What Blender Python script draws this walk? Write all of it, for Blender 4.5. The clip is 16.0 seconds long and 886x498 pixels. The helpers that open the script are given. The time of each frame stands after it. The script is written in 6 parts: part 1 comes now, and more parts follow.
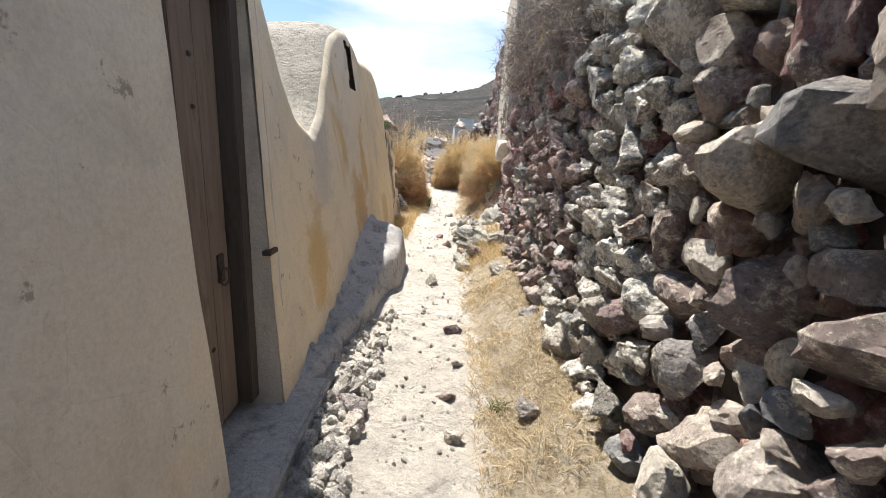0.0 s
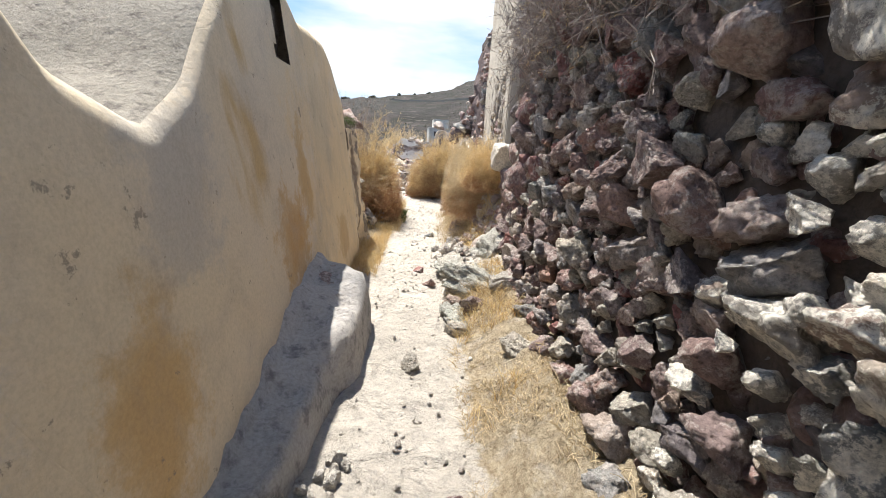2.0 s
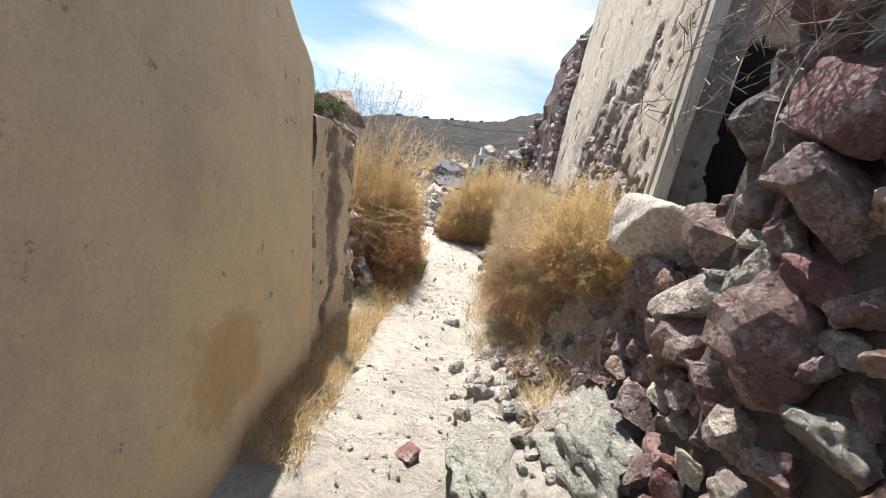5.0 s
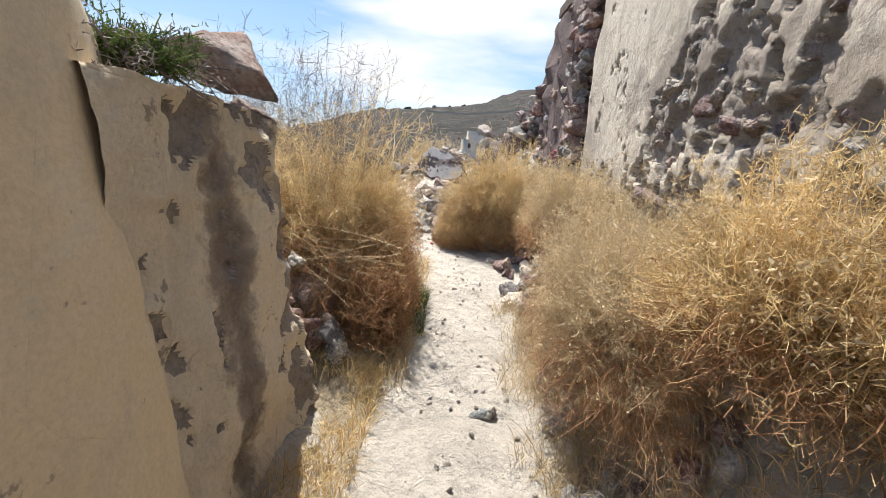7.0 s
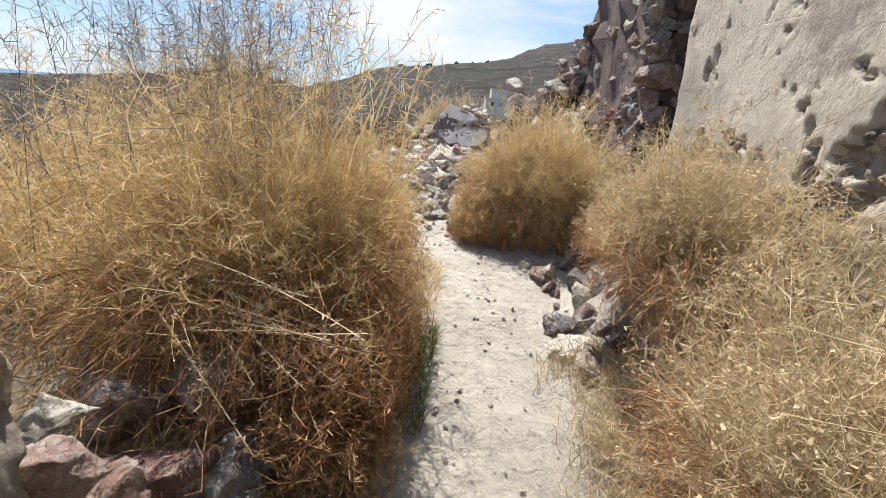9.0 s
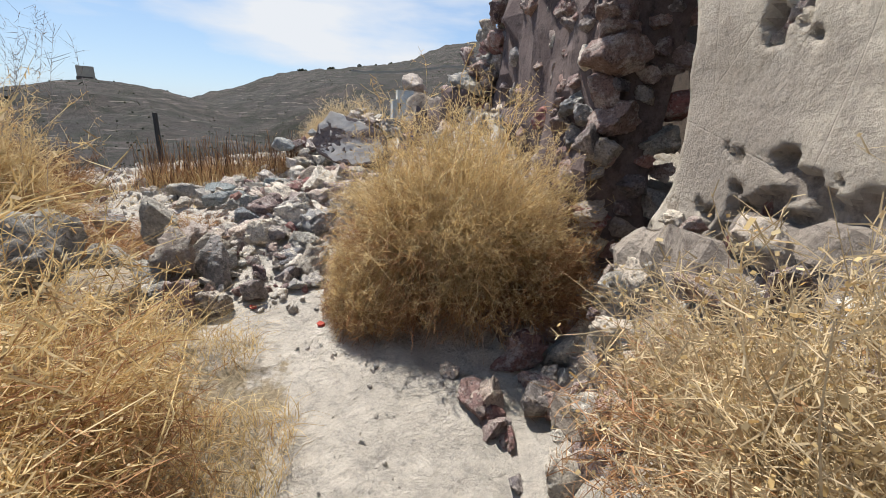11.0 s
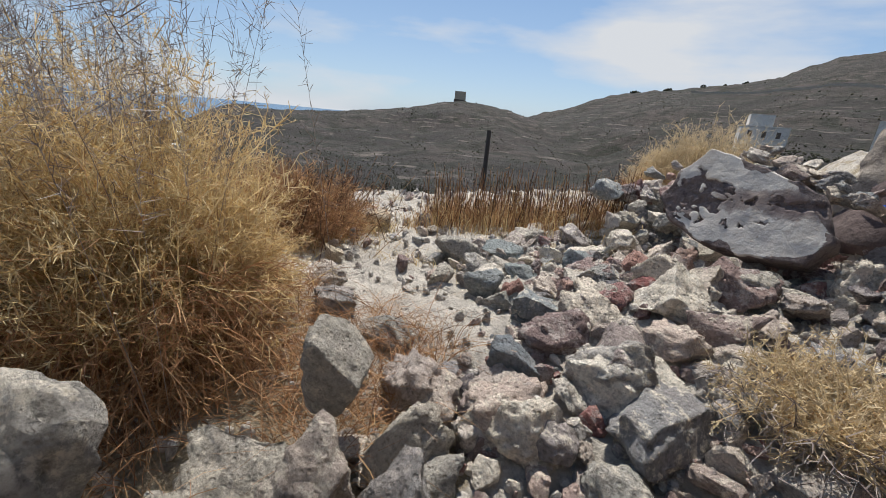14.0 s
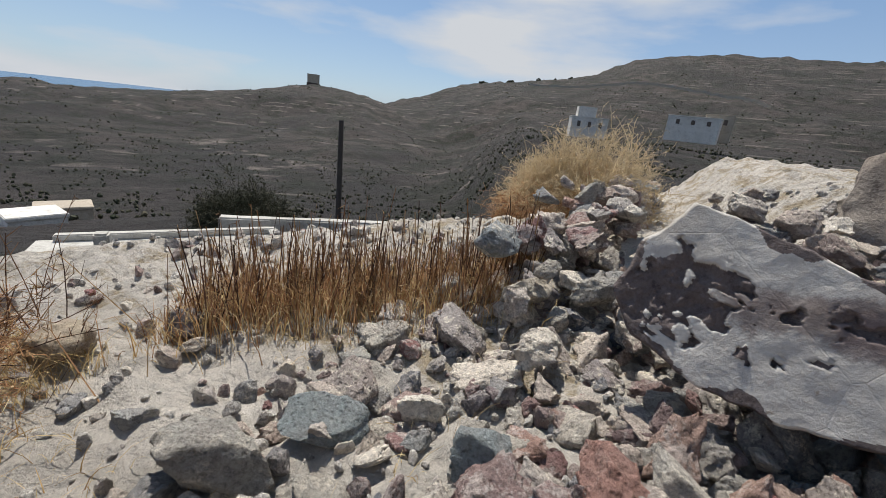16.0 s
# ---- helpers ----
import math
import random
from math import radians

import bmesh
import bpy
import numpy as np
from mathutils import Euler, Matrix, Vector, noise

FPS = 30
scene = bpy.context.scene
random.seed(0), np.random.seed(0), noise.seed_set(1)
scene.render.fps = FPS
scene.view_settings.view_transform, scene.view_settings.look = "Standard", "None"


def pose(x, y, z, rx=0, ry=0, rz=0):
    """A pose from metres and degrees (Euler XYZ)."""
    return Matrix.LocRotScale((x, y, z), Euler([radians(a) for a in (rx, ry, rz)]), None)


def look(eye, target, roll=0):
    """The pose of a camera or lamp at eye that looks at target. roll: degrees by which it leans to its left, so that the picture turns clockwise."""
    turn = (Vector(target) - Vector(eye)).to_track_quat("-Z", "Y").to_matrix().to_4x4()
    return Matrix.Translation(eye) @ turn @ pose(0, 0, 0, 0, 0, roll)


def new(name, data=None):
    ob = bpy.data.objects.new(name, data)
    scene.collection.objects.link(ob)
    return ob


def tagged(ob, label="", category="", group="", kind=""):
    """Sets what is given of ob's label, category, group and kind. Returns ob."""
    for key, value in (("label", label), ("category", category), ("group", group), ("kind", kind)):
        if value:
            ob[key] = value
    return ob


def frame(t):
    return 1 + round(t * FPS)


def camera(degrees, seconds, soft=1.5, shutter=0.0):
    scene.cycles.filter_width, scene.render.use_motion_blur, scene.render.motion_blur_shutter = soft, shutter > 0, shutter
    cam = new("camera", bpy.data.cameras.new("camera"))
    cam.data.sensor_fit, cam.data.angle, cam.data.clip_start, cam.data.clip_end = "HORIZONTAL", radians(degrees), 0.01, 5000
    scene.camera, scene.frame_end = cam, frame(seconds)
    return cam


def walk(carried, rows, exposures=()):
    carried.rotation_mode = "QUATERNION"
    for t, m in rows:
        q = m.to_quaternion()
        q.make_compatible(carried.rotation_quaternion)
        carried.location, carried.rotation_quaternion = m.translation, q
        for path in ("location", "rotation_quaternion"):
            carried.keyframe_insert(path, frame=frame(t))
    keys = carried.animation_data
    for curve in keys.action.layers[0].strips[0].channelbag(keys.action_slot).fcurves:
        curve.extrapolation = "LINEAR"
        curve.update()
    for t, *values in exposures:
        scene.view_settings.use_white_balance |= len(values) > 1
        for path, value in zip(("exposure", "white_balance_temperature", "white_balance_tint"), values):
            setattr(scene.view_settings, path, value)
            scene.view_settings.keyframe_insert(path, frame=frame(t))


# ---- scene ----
cam = camera(93.7, 16.0, soft=0.6)
PATH = [
    (0, (-0.024, -0.047, 1.489), (-0.006, 1.887, 0.984), 3.6),
    (0.5, (0.017, 0.344, 1.485), (0.067, 2.274, 0.964), 4.7),
    (1, (-0.073, 0.779, 1.461), (0.112, 2.702, 0.942), 6.6),
    (1.5, (-0.089, 1.274, 1.479), (0.065, 3.203, 0.974), 5.2),
    (2, (-0.111, 1.772, 1.496), (0.029, 3.706, 1.004), 4.2),
    (2.5, (-0.167, 2.282, 1.475), (-0.005, 4.234, 1.069), 4.0),
    (3, (-0.111, 2.792, 1.506), (0.018, 4.75, 1.117), 3.6),
    (3.5, (-0.097, 3.273, 1.508), (-0.003, 5.233, 1.119), 3.6),
    (4, (-0.093, 3.778, 1.521), (0.032, 5.736, 1.132), 4.4),
    (4.5, (-0.016, 4.29, 1.506), (0.103, 6.237, 1.065), 5.6),
    (5, (-0.083, 4.872, 1.486), (-0.097, 6.831, 1.086), 12.7),
    (5.2, (-0.128, 5.112, 1.479), (-0.259, 7.067, 1.077), 11.8),
    (7.3, (-0.219, 6.895, 1.475), (-0.224, 8.837, 0.996), 5.1),
    (7.5, (-0.215, 7.057, 1.513), (-0.256, 8.991, 1.006), 5.5),
    (8, (-0.274, 7.451, 1.55), (-0.296, 9.362, 0.96), 5.7),
    (8.5, (-0.272, 7.867, 1.501), (-0.329, 9.774, 0.9), 6.1),
    (9, (-0.234, 8.298, 1.492), (-0.31, 10.193, 0.858), 5.9),
    (9.2, (-0.166, 8.5, 1.483), (-0.24, 10.396, 0.85), 5.5),
    (11.3, (0.065, 10.493, 1.575), (0.369, 12.378, 0.981), 2.8),
    (11.5, (0.071, 10.682, 1.569), (0.19, 12.587, 0.973), 5.1),
    (12, (0.025, 11.215, 1.564), (-0.115, 13.116, 0.958), 4.8),
    (12.5, (-0.149, 11.7, 1.566), (-0.683, 13.524, 0.941), 4.1),
    (13, (-0.337, 12.15, 1.618), (-1.259, 13.806, 0.977), 3.9),
    (13.5, (-0.554, 12.501, 1.64), (-1.517, 14.138, 1.011), 4.6),
    (14, (-0.727, 12.892, 1.649), (-1.718, 14.52, 1.041), 5.4),
    (14.5, (-0.891, 13.402, 1.658), (-1.816, 15.078, 1.078), 5.6),
    (15, (-1.071, 13.976, 1.645), (-1.811, 15.744, 1.076), 6.7),
    (15.5, (-1.31, 14.434, 1.684), (-1.892, 16.26, 1.109), 4.2),
    (16, (-1.473, 15.087, 1.841), (-1.885, 16.949, 1.238), 6.6),
]
EXPOSURES = [(0, 1.14), (3.5, 1.1), (5, 1.07), (7.5, 0.97), (9, 0.87), (11.5, 0.62), (12.5, 0.56), (14, 0.38), (16, 0.25)]
walk(cam, [(t, look(eye, target, roll)) for t, eye, target, roll in PATH], EXPOSURES)

# ---- light: high sun from ahead and the left, hazy blue sky with cloud ----
SUN_AZ, SUN_EL = 30.0, 62.0
sun_dir = Vector((-math.sin(radians(SUN_AZ)) * math.cos(radians(SUN_EL)), math.cos(radians(SUN_AZ)) * math.cos(radians(SUN_EL)), math.sin(radians(SUN_EL))))
sun_data = bpy.data.lights.new("sun", "SUN")
sun_data.energy, sun_data.angle, sun_data.color = 5.0, radians(0.5), (1.0, 0.955, 0.88)
sun = new("sun", sun_data)
sun.matrix_world = look(sun_dir * 50, (0, 0, 0))

world = bpy.data.worlds.new("sky")
scene.world = world
world.use_nodes = True
wn, wl = world.node_tree.nodes, world.node_tree.links
wn.clear()
sky = wn.new("ShaderNodeTexSky")
sky.sky_type, sky.sun_disc = "NISHITA", False
sky.sun_elevation, sky.sun_rotation = radians(SUN_EL), radians(-SUN_AZ)
sky.dust_density, sky.air_density, sky.ozone_density = 0.4, 1.0, 2.0
w_co = wn.new("ShaderNodeTexCoord")
w_map = wn.new("ShaderNodeMapping")
w_map.inputs["Scale"].default_value = (1.0, 1.0, 4.2)
w_map.inputs["Location"].default_value = (2.3, 0.4, 0.15)
w_noise = wn.new("ShaderNodeTexNoise")
w_noise.inputs["Scale"].default_value, w_noise.inputs["Detail"].default_value, w_noise.inputs["Roughness"].default_value = 1.5, 7, 0.5
w_ramp = wn.new("ShaderNodeValToRGB")
w_ramp.color_ramp.elements[0].position, w_ramp.color_ramp.elements[1].position = 0.47, 0.6
w_mix = wn.new("ShaderNodeMix")
w_mix.data_type = "RGBA"
w_mix.inputs["B"].default_value = (5.0, 5.2, 5.5, 1)
w_bg = wn.new("ShaderNodeBackground")
w_bg.inputs["Strength"].default_value = 0.105
w_out = wn.new("ShaderNodeOutputWorld")
wl.new(w_co.outputs["Generated"], w_map.inputs["Vector"])
wl.new(w_map.outputs["Vector"], w_noise.inputs["Vector"])
wl.new(w_noise.outputs["Fac"], w_ramp.inputs["Fac"])
wl.new(w_ramp.outputs["Color"], w_mix.inputs["Factor"])
w_tint = wn.new("ShaderNodeMix")
w_tint.data_type, w_tint.blend_type = "RGBA", "MULTIPLY"
w_tint.inputs["Factor"].default_value = 1.0
w_tint.inputs["B"].default_value = (0.84, 0.93, 1.03, 1)
wl.new(sky.outputs["Color"], w_tint.inputs["A"])
w_haze = wn.new("ShaderNodeMix")
w_haze.data_type = "RGBA"
w_haze.inputs["Factor"].default_value = 0.7
w_sep = wn.new("ShaderNodeSeparateXYZ")
wl.new(w_co.outputs["Generated"], w_sep.inputs["Vector"])
w_air = wn.new("ShaderNodeValToRGB")
w_air.color_ramp.elements[0].color, w_air.color_ramp.elements[1].color = (0.58, 0.76, 1.0, 1), (0.12, 0.33, 0.72, 1)
w_air.color_ramp.elements[0].position, w_air.color_ramp.elements[1].position = 0.04, 0.5
w_gain = wn.new("ShaderNodeVectorMath")
w_gain.operation = "SCALE"
w_gain.inputs["Scale"].default_value = 5.2
wl.new(w_sep.outputs["Z"], w_air.inputs["Fac"])
wl.new(w_air.outputs["Color"], w_gain.inputs[0])
wl.new(w_gain.outputs["Vector"], w_haze.inputs["B"])
wl.new(w_tint.outputs["Result"], w_haze.inputs["A"])
wl.new(w_haze.outputs["Result"], w_mix.inputs["A"])
wl.new(w_mix.outputs["Result"], w_bg.inputs["Color"])
wl.new(w_bg.outputs["Background"], w_out.inputs["Surface"])


# ---- materials ----
class Mat:
    """A small node builder over one Principled material."""

    def __init__(self, name, rough=0.9):
        self.m = bpy.data.materials.new(name)
        self.m.use_nodes = True
        self.n, self.l = self.m.node_tree.nodes, self.m.node_tree.links
        self.b = self.n["Principled BSDF"]
        self.b.inputs["Roughness"].default_value = rough
        self.b.inputs["Specular IOR Level"].default_value = 0.25
        self.pos = self.n.new("ShaderNodeNewGeometry").outputs["Position"]

    def put(self, socket, value):
        if isinstance(value, bpy.types.NodeSocket):
            self.l.new(value, socket)
        else:
            socket.default_value = value

    def scaled(self, sx, sy, sz):
        n = self.n.new("ShaderNodeMapping")
        self.l.new(self.pos, n.inputs["Vector"])
        n.inputs["Scale"].default_value = (sx, sy, sz)
        return n.outputs["Vector"]

    def noise(self, scale, detail=5, rough=0.6, vec=None, warp=0.0):
        n = self.n.new("ShaderNodeTexNoise")
        self.l.new(vec or self.pos, n.inputs["Vector"])
        n.inputs["Scale"].default_value, n.inputs["Detail"].default_value, n.inputs["Roughness"].default_value = scale, detail, rough
        n.inputs["Distortion"].default_value = warp
        return n.outputs["Fac"]

    def cells(self, scale, feature="F1", vec=None):
        n = self.n.new("ShaderNodeTexVoronoi")
        n.feature = feature
        self.l.new(vec or self.pos, n.inputs["Vector"])
        n.inputs["Scale"].default_value = scale
        return n.outputs["Distance"]

    def ramp(self, fac, stops, constant=False):
        n = self.n.new("ShaderNodeValToRGB")
        cr = n.color_ramp
        while len(cr.elements) < len(stops):
            cr.elements.new(0.5)
        for e, (p, c) in zip(cr.elements, stops):
            e.position = p
            e.color = (*c, 1) if isinstance(c, tuple) else (c, c, c, 1)
        cr.interpolation = "CONSTANT" if constant else "LINEAR"
        self.l.new(fac, n.inputs["Fac"])
        return n.outputs["Color"]

    def mix(self, fac, a, b, mode="MIX"):
        n = self.n.new("ShaderNodeMix")
        n.data_type, n.blend_type = "RGBA", mode
        self.put(n.inputs["Factor"], fac)
        for key, v in (("A", a), ("B", b)):
            self.put(n.inputs[key], (*v, 1) if isinstance(v, tuple) else v)
        return n.outputs["Result"]

    def math(self, op, a, b=0.0):
        n = self.n.new("ShaderNodeMath")
        n.operation = op
        self.put(n.inputs[0], a)
        self.put(n.inputs[1], b)
        return n.outputs["Value"]

    def bump(self, height, strength=0.5, dist=0.02, after=None):
        n = self.n.new("ShaderNodeBump")
        n.inputs["Strength"].default_value, n.inputs["Distance"].default_value = strength, dist
        self.l.new(height, n.inputs["Height"])
        if after:
            self.l.new(after, n.inputs["Normal"])
        self.l.new(n.outputs["Normal"], self.b.inputs["Normal"])
        return n.outputs["Normal"]

    def color(self, c):
        self.put(self.b.inputs["Base Color"], (*c, 1) if isinstance(c, tuple) else c)
        return self.m

    def blob(self, cy, cz, ry, rz):
        """1 at the middle of a patch on a wall along y, 0 at its rim and below 0 outside."""
        n = self.n.new("ShaderNodeMapping")
        self.l.new(self.pos, n.inputs["Vector"])
        n.inputs["Scale"].default_value = (0, 1 / ry, 1 / rz)
        n.inputs["Location"].default_value = (0, -cy / ry, -cz / rz)
        m = self.n.new("ShaderNodeVectorMath")
        m.operation = "LENGTH"
        self.l.new(n.outputs["Vector"], m.inputs[0])
        return self.math("SUBTRACT", 1.0, m.outputs["Value"])

    def random(self, island):
        if island:
            return self.n.new("ShaderNodeNewGeometry").outputs["Random Per Island"]
        return self.n.new("ShaderNodeObjectInfo").outputs["Random"]


def stone_material(name, stops, island, dust=0.5, dust_color=(0.5, 0.46, 0.4), stain=0.55, cover=0.5):
    k = Mat(name, 0.92)
    base = k.ramp(k.random(island), stops)
    grain = k.noise(42, 9, 0.75)
    veins = k.noise(6.5, 7, 0.68, warp=0.8)
    c = k.mix(k.ramp(veins, [(0.38, 0.0), (0.62, 1.0)]), base, k.mix(0.3, base, (0.24, 0.19, 0.17)))
    crust = k.math("ADD", k.noise(7, 9, 0.78), k.math("MULTIPLY", k.math("SUBTRACT", k.noise(38, 6, 0.75), 0.5), 0.35))
    c = k.mix(k.ramp(crust, [(cover, 0.0), (cover + 0.06, dust), (0.75, min(1.0, dust * 1.25))]), c, dust_color)
    c = k.mix(k.ramp(k.noise(17, 8, 0.75, warp=0.5), [(0.6, 0.0), (0.68, stain)]), c, (0.09, 0.075, 0.07))
    c = k.mix(0.85, c, k.ramp(grain, [(0.3, 0.4), (0.48, 1.12), (0.72, 1.7)]), "MULTIPLY")
    pits = k.ramp(k.cells(30, vec=k.scaled(1, 1, 1.2)), [(0.05, 0.0), (0.35, 1.0)])
    n1 = k.bump(k.mix(0.4, k.noise(12, 11, 0.82), pits), 1.0, 0.075)
    k.bump(grain, 0.9, 0.012, n1)
    return k.color(c)


GREY_STOPS = [(0.0, (0.42, 0.38, 0.32)), (0.2, (0.28, 0.28, 0.26)), (0.4, (0.46, 0.41, 0.34)), (0.55, (0.22, 0.23, 0.23)), (0.7, (0.48, 0.43, 0.35)), (0.85, (0.33, 0.25, 0.21)), (1.0, (0.37, 0.36, 0.32))]
LAVA_STOPS = [(0.0, (0.16, 0.105, 0.105)), (0.18, (0.28, 0.21, 0.195)), (0.36, (0.24, 0.125, 0.115)), (0.5, (0.3, 0.3, 0.285)), (0.64, (0.16, 0.14, 0.15)), (0.78, (0.36, 0.22, 0.175)), (0.88, (0.45, 0.42, 0.37)), (0.94, (0.29, 0.11, 0.1)), (1.0, (0.26, 0.155, 0.145))]
PALE_STOPS = [(0.0, (0.66, 0.58, 0.48)), (0.12, (0.5, 0.42, 0.36)), (0.24, (0.17, 0.18, 0.2)), (0.36, (0.7, 0.63, 0.53)), (0.48, (0.4, 0.28, 0.24)), (0.6, (0.24, 0.27, 0.28)), (0.72, (0.55, 0.47, 0.4)), (0.86, (0.22, 0.16, 0.15)), (1.0, (0.75, 0.69, 0.6))]
M_GREY = stone_material("grey_stone", GREY_STOPS, False, 0.6, (0.6, 0.54, 0.45), 0.3, 0.52)
M_CRUST = stone_material("mortar_crusted_stone", GREY_STOPS, False, 0.95, (0.76, 0.71, 0.63), 0.3, 0.46)
M_LAVA, M_LAVA_I = (stone_material("lava_stone" + s, LAVA_STOPS, i, 0.6, (0.5, 0.44, 0.4), 0.45) for s, i in (("", 0), ("_pile", 1)))
M_PALE, M_PALE_I = (stone_material("pale_stone" + s, PALE_STOPS, i, 0.7, (0.74, 0.67, 0.56), 0.3, 0.53) for s, i in (("", 0), ("_pile", 1)))


M_OUTCROP = stone_material("grey_green_bedrock", [(0.0, (0.34, 0.34, 0.3)), (0.5, (0.4, 0.39, 0.34)), (1.0, (0.3, 0.31, 0.27))], False, 0.6, (0.5, 0.48, 0.43), 0.4)
M_SLATE = stone_material("blue_green_slate", [(0.0, (0.2, 0.23, 0.225)), (0.5, (0.26, 0.29, 0.29)), (1.0, (0.17, 0.19, 0.21))], False, 0.35, (0.4, 0.41, 0.38), 0.3, 0.56)
M_CREAM = stone_material("cream_mortar_stone", [(0.0, (0.72, 0.65, 0.54)), (0.5, (0.66, 0.58, 0.48)), (1.0, (0.76, 0.7, 0.6))], False, 0.6, (0.8, 0.75, 0.66), 0.25, 0.5)
M_REDSTONE = stone_material("brick_red_lava", [(0.0, (0.33, 0.15, 0.12)), (0.5, (0.27, 0.15, 0.13)), (1.0, (0.36, 0.2, 0.16))], False, 0.4, (0.46, 0.36, 0.31), 0.3, 0.55)
M_TANSTONE = stone_material("tan_stone", [(0.0, (0.5, 0.42, 0.31)), (1.0, (0.46, 0.38, 0.28))], False, 0.45, (0.62, 0.54, 0.42), 0.2, 0.56)
M_GRIT = stone_material("chalky_grit", [(0.0, (0.5, 0.47, 0.42)), (0.5, (0.56, 0.52, 0.47)), (0.85, (0.42, 0.38, 0.34)), (1.0, (0.3, 0.27, 0.25))], True, 0.7, (0.6, 0.56, 0.5), 0.15)


def plaster_material(name, base, warm, ochre, ochre_at, crack=0.6, dirt=0.5, blobs=()):
    k = Mat(name, 0.94)
    big = k.noise(0.9, 4, 0.55, k.scaled(1, 1, 0.75))
    c = k.mix(k.ramp(big, [(0.38, 0.0), (0.66, 1.0)]), base, warm)
    stain = k.noise(0.62, 5, 0.6, k.scaled(1, 1.0, 0.55), 0.5)
    c = k.mix(k.ramp(stain, [(ochre_at, 0.0), (ochre_at + 0.05, 0.85)]), c, ochre)
    for cy, cz, ry, rz, tone, force in blobs:
        f = k.math("ADD", k.blob(cy, cz, ry, rz), k.math("MULTIPLY", k.math("SUBTRACT", k.noise(3.2, 8, 0.7), 0.5), 2.6))
        c = k.mix(k.ramp(f, [(-0.15, 0.0), (0.3, force * 0.75), (0.7, force)]), c, tone)
    c = k.mix(k.ramp(k.noise(2.6, 7, 0.7, k.scaled(1, 1, 0.6)), [(0.5, 0.0), (0.72, dirt)]), c, (0.33, 0.28, 0.22))
    c = k.mix(k.ramp(k.noise(6, 9, 0.74), [(0.62, 0.0), (0.65, 0.8)]), c, (0.27, 0.22, 0.17))
    c = k.mix(k.ramp(k.noise(1.7, 6, 0.6, warp=1.0), [(0.54, 0.0), (0.66, 0.3)]), c, (0.42, 0.36, 0.29))
    c = k.mix(0.4, c, k.ramp(k.noise(60, 5, 0.7), [(0.25, 0.6), (0.6, 1.05)]), "MULTIPLY")
    lines = k.ramp(k.cells(1.7, "DISTANCE_TO_EDGE", k.scaled(1, 1.2, 0.8)), [(0.0, 0.0), (0.006, 1.0)])
    n1 = k.bump(k.mix(0.05, k.noise(4.2, 9, 0.7), lines), 0.8 * crack, 0.05)
    k.bump(k.noise(48, 7, 0.72), 0.55, 0.008, n1)
    return k.color(c)


M_OCHRE = plaster_material("ochre_plaster", (0.64, 0.545, 0.42), (0.66, 0.545, 0.38), (0.52, 0.35, 0.16), 0.66, 0.7, 0.45, ((6.6, 0.9, 1.7, 1.9, (0.68, 0.52, 0.31), 0.7), (0.4, 1.3, 1.9, 2.2, (0.6, 0.545, 0.47), 0.7), (4.85, 0.75, 0.42, 0.42, (0.5, 0.29, 0.1), 0.85), (5.3, 1.2, 0.18, 0.5, (0.5, 0.3, 0.11), 0.7), (3.1, 0.55, 0.3, 0.45, (0.52, 0.33, 0.13), 0.8), (6.6, 0.4, 0.4, 0.3, (0.46, 0.29, 0.13), 0.7), (3.5, 1.3, 0.35, 0.5, (0.4, 0.38, 0.35), 0.6), (8.3, 0.75, 0.16, 1.0, (0.25, 0.2, 0.16), 0.9), (8.95, 1.2, 0.14, 0.5, (0.36, 0.29, 0.22), 0.8), (6.2, 1.7, 0.5, 0.5, (0.58, 0.49, 0.35), 0.6)))
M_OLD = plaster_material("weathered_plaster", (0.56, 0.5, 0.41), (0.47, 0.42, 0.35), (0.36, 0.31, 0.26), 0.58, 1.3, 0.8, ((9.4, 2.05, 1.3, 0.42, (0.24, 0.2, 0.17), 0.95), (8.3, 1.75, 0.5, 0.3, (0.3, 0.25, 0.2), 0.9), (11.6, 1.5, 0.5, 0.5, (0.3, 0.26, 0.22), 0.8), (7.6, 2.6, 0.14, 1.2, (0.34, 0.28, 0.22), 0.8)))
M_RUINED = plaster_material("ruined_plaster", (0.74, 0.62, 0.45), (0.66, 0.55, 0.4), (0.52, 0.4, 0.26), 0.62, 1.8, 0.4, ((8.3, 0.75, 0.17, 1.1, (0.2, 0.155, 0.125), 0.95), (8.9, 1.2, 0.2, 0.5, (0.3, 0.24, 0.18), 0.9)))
M_SLAB = plaster_material("broken_plaster", (0.6, 0.57, 0.52), (0.52, 0.49, 0.45), (0.2, 0.165, 0.15), 0.68, 0.8, 0.25, ((16.9, 1.25, 0.25, 0.12, (0.16, 0.12, 0.115), 0.95), (17.35, 1.3, 0.12, 0.25, (0.16, 0.12, 0.115), 0.9)))


def rough_material(name, a, b, c3, scale=6.0, bump=0.8):
    k = Mat(name, 0.95)
    c = k.mix(k.ramp(k.noise(scale * 0.3, 6, 0.6), [(0.35, 0.0), (0.65, 1.0)]), a, b)
    c = k.mix(k.ramp(k.noise(scale * 1.8, 8, 0.7), [(0.52, 0.0), (0.66, 0.9)]), c, c3)
    c = k.mix(0.6, c, k.ramp(k.noise(scale * 9, 6, 0.7), [(0.25, 0.5), (0.6, 1.1)]), "MULTIPLY")
    n1 = k.bump(k.noise(scale * 2.2, 9, 0.7), bump, 0.04)
    k.bump(k.noise(scale * 11, 5, 0.7), 0.5, 0.01, n1)
    return k.color(c)


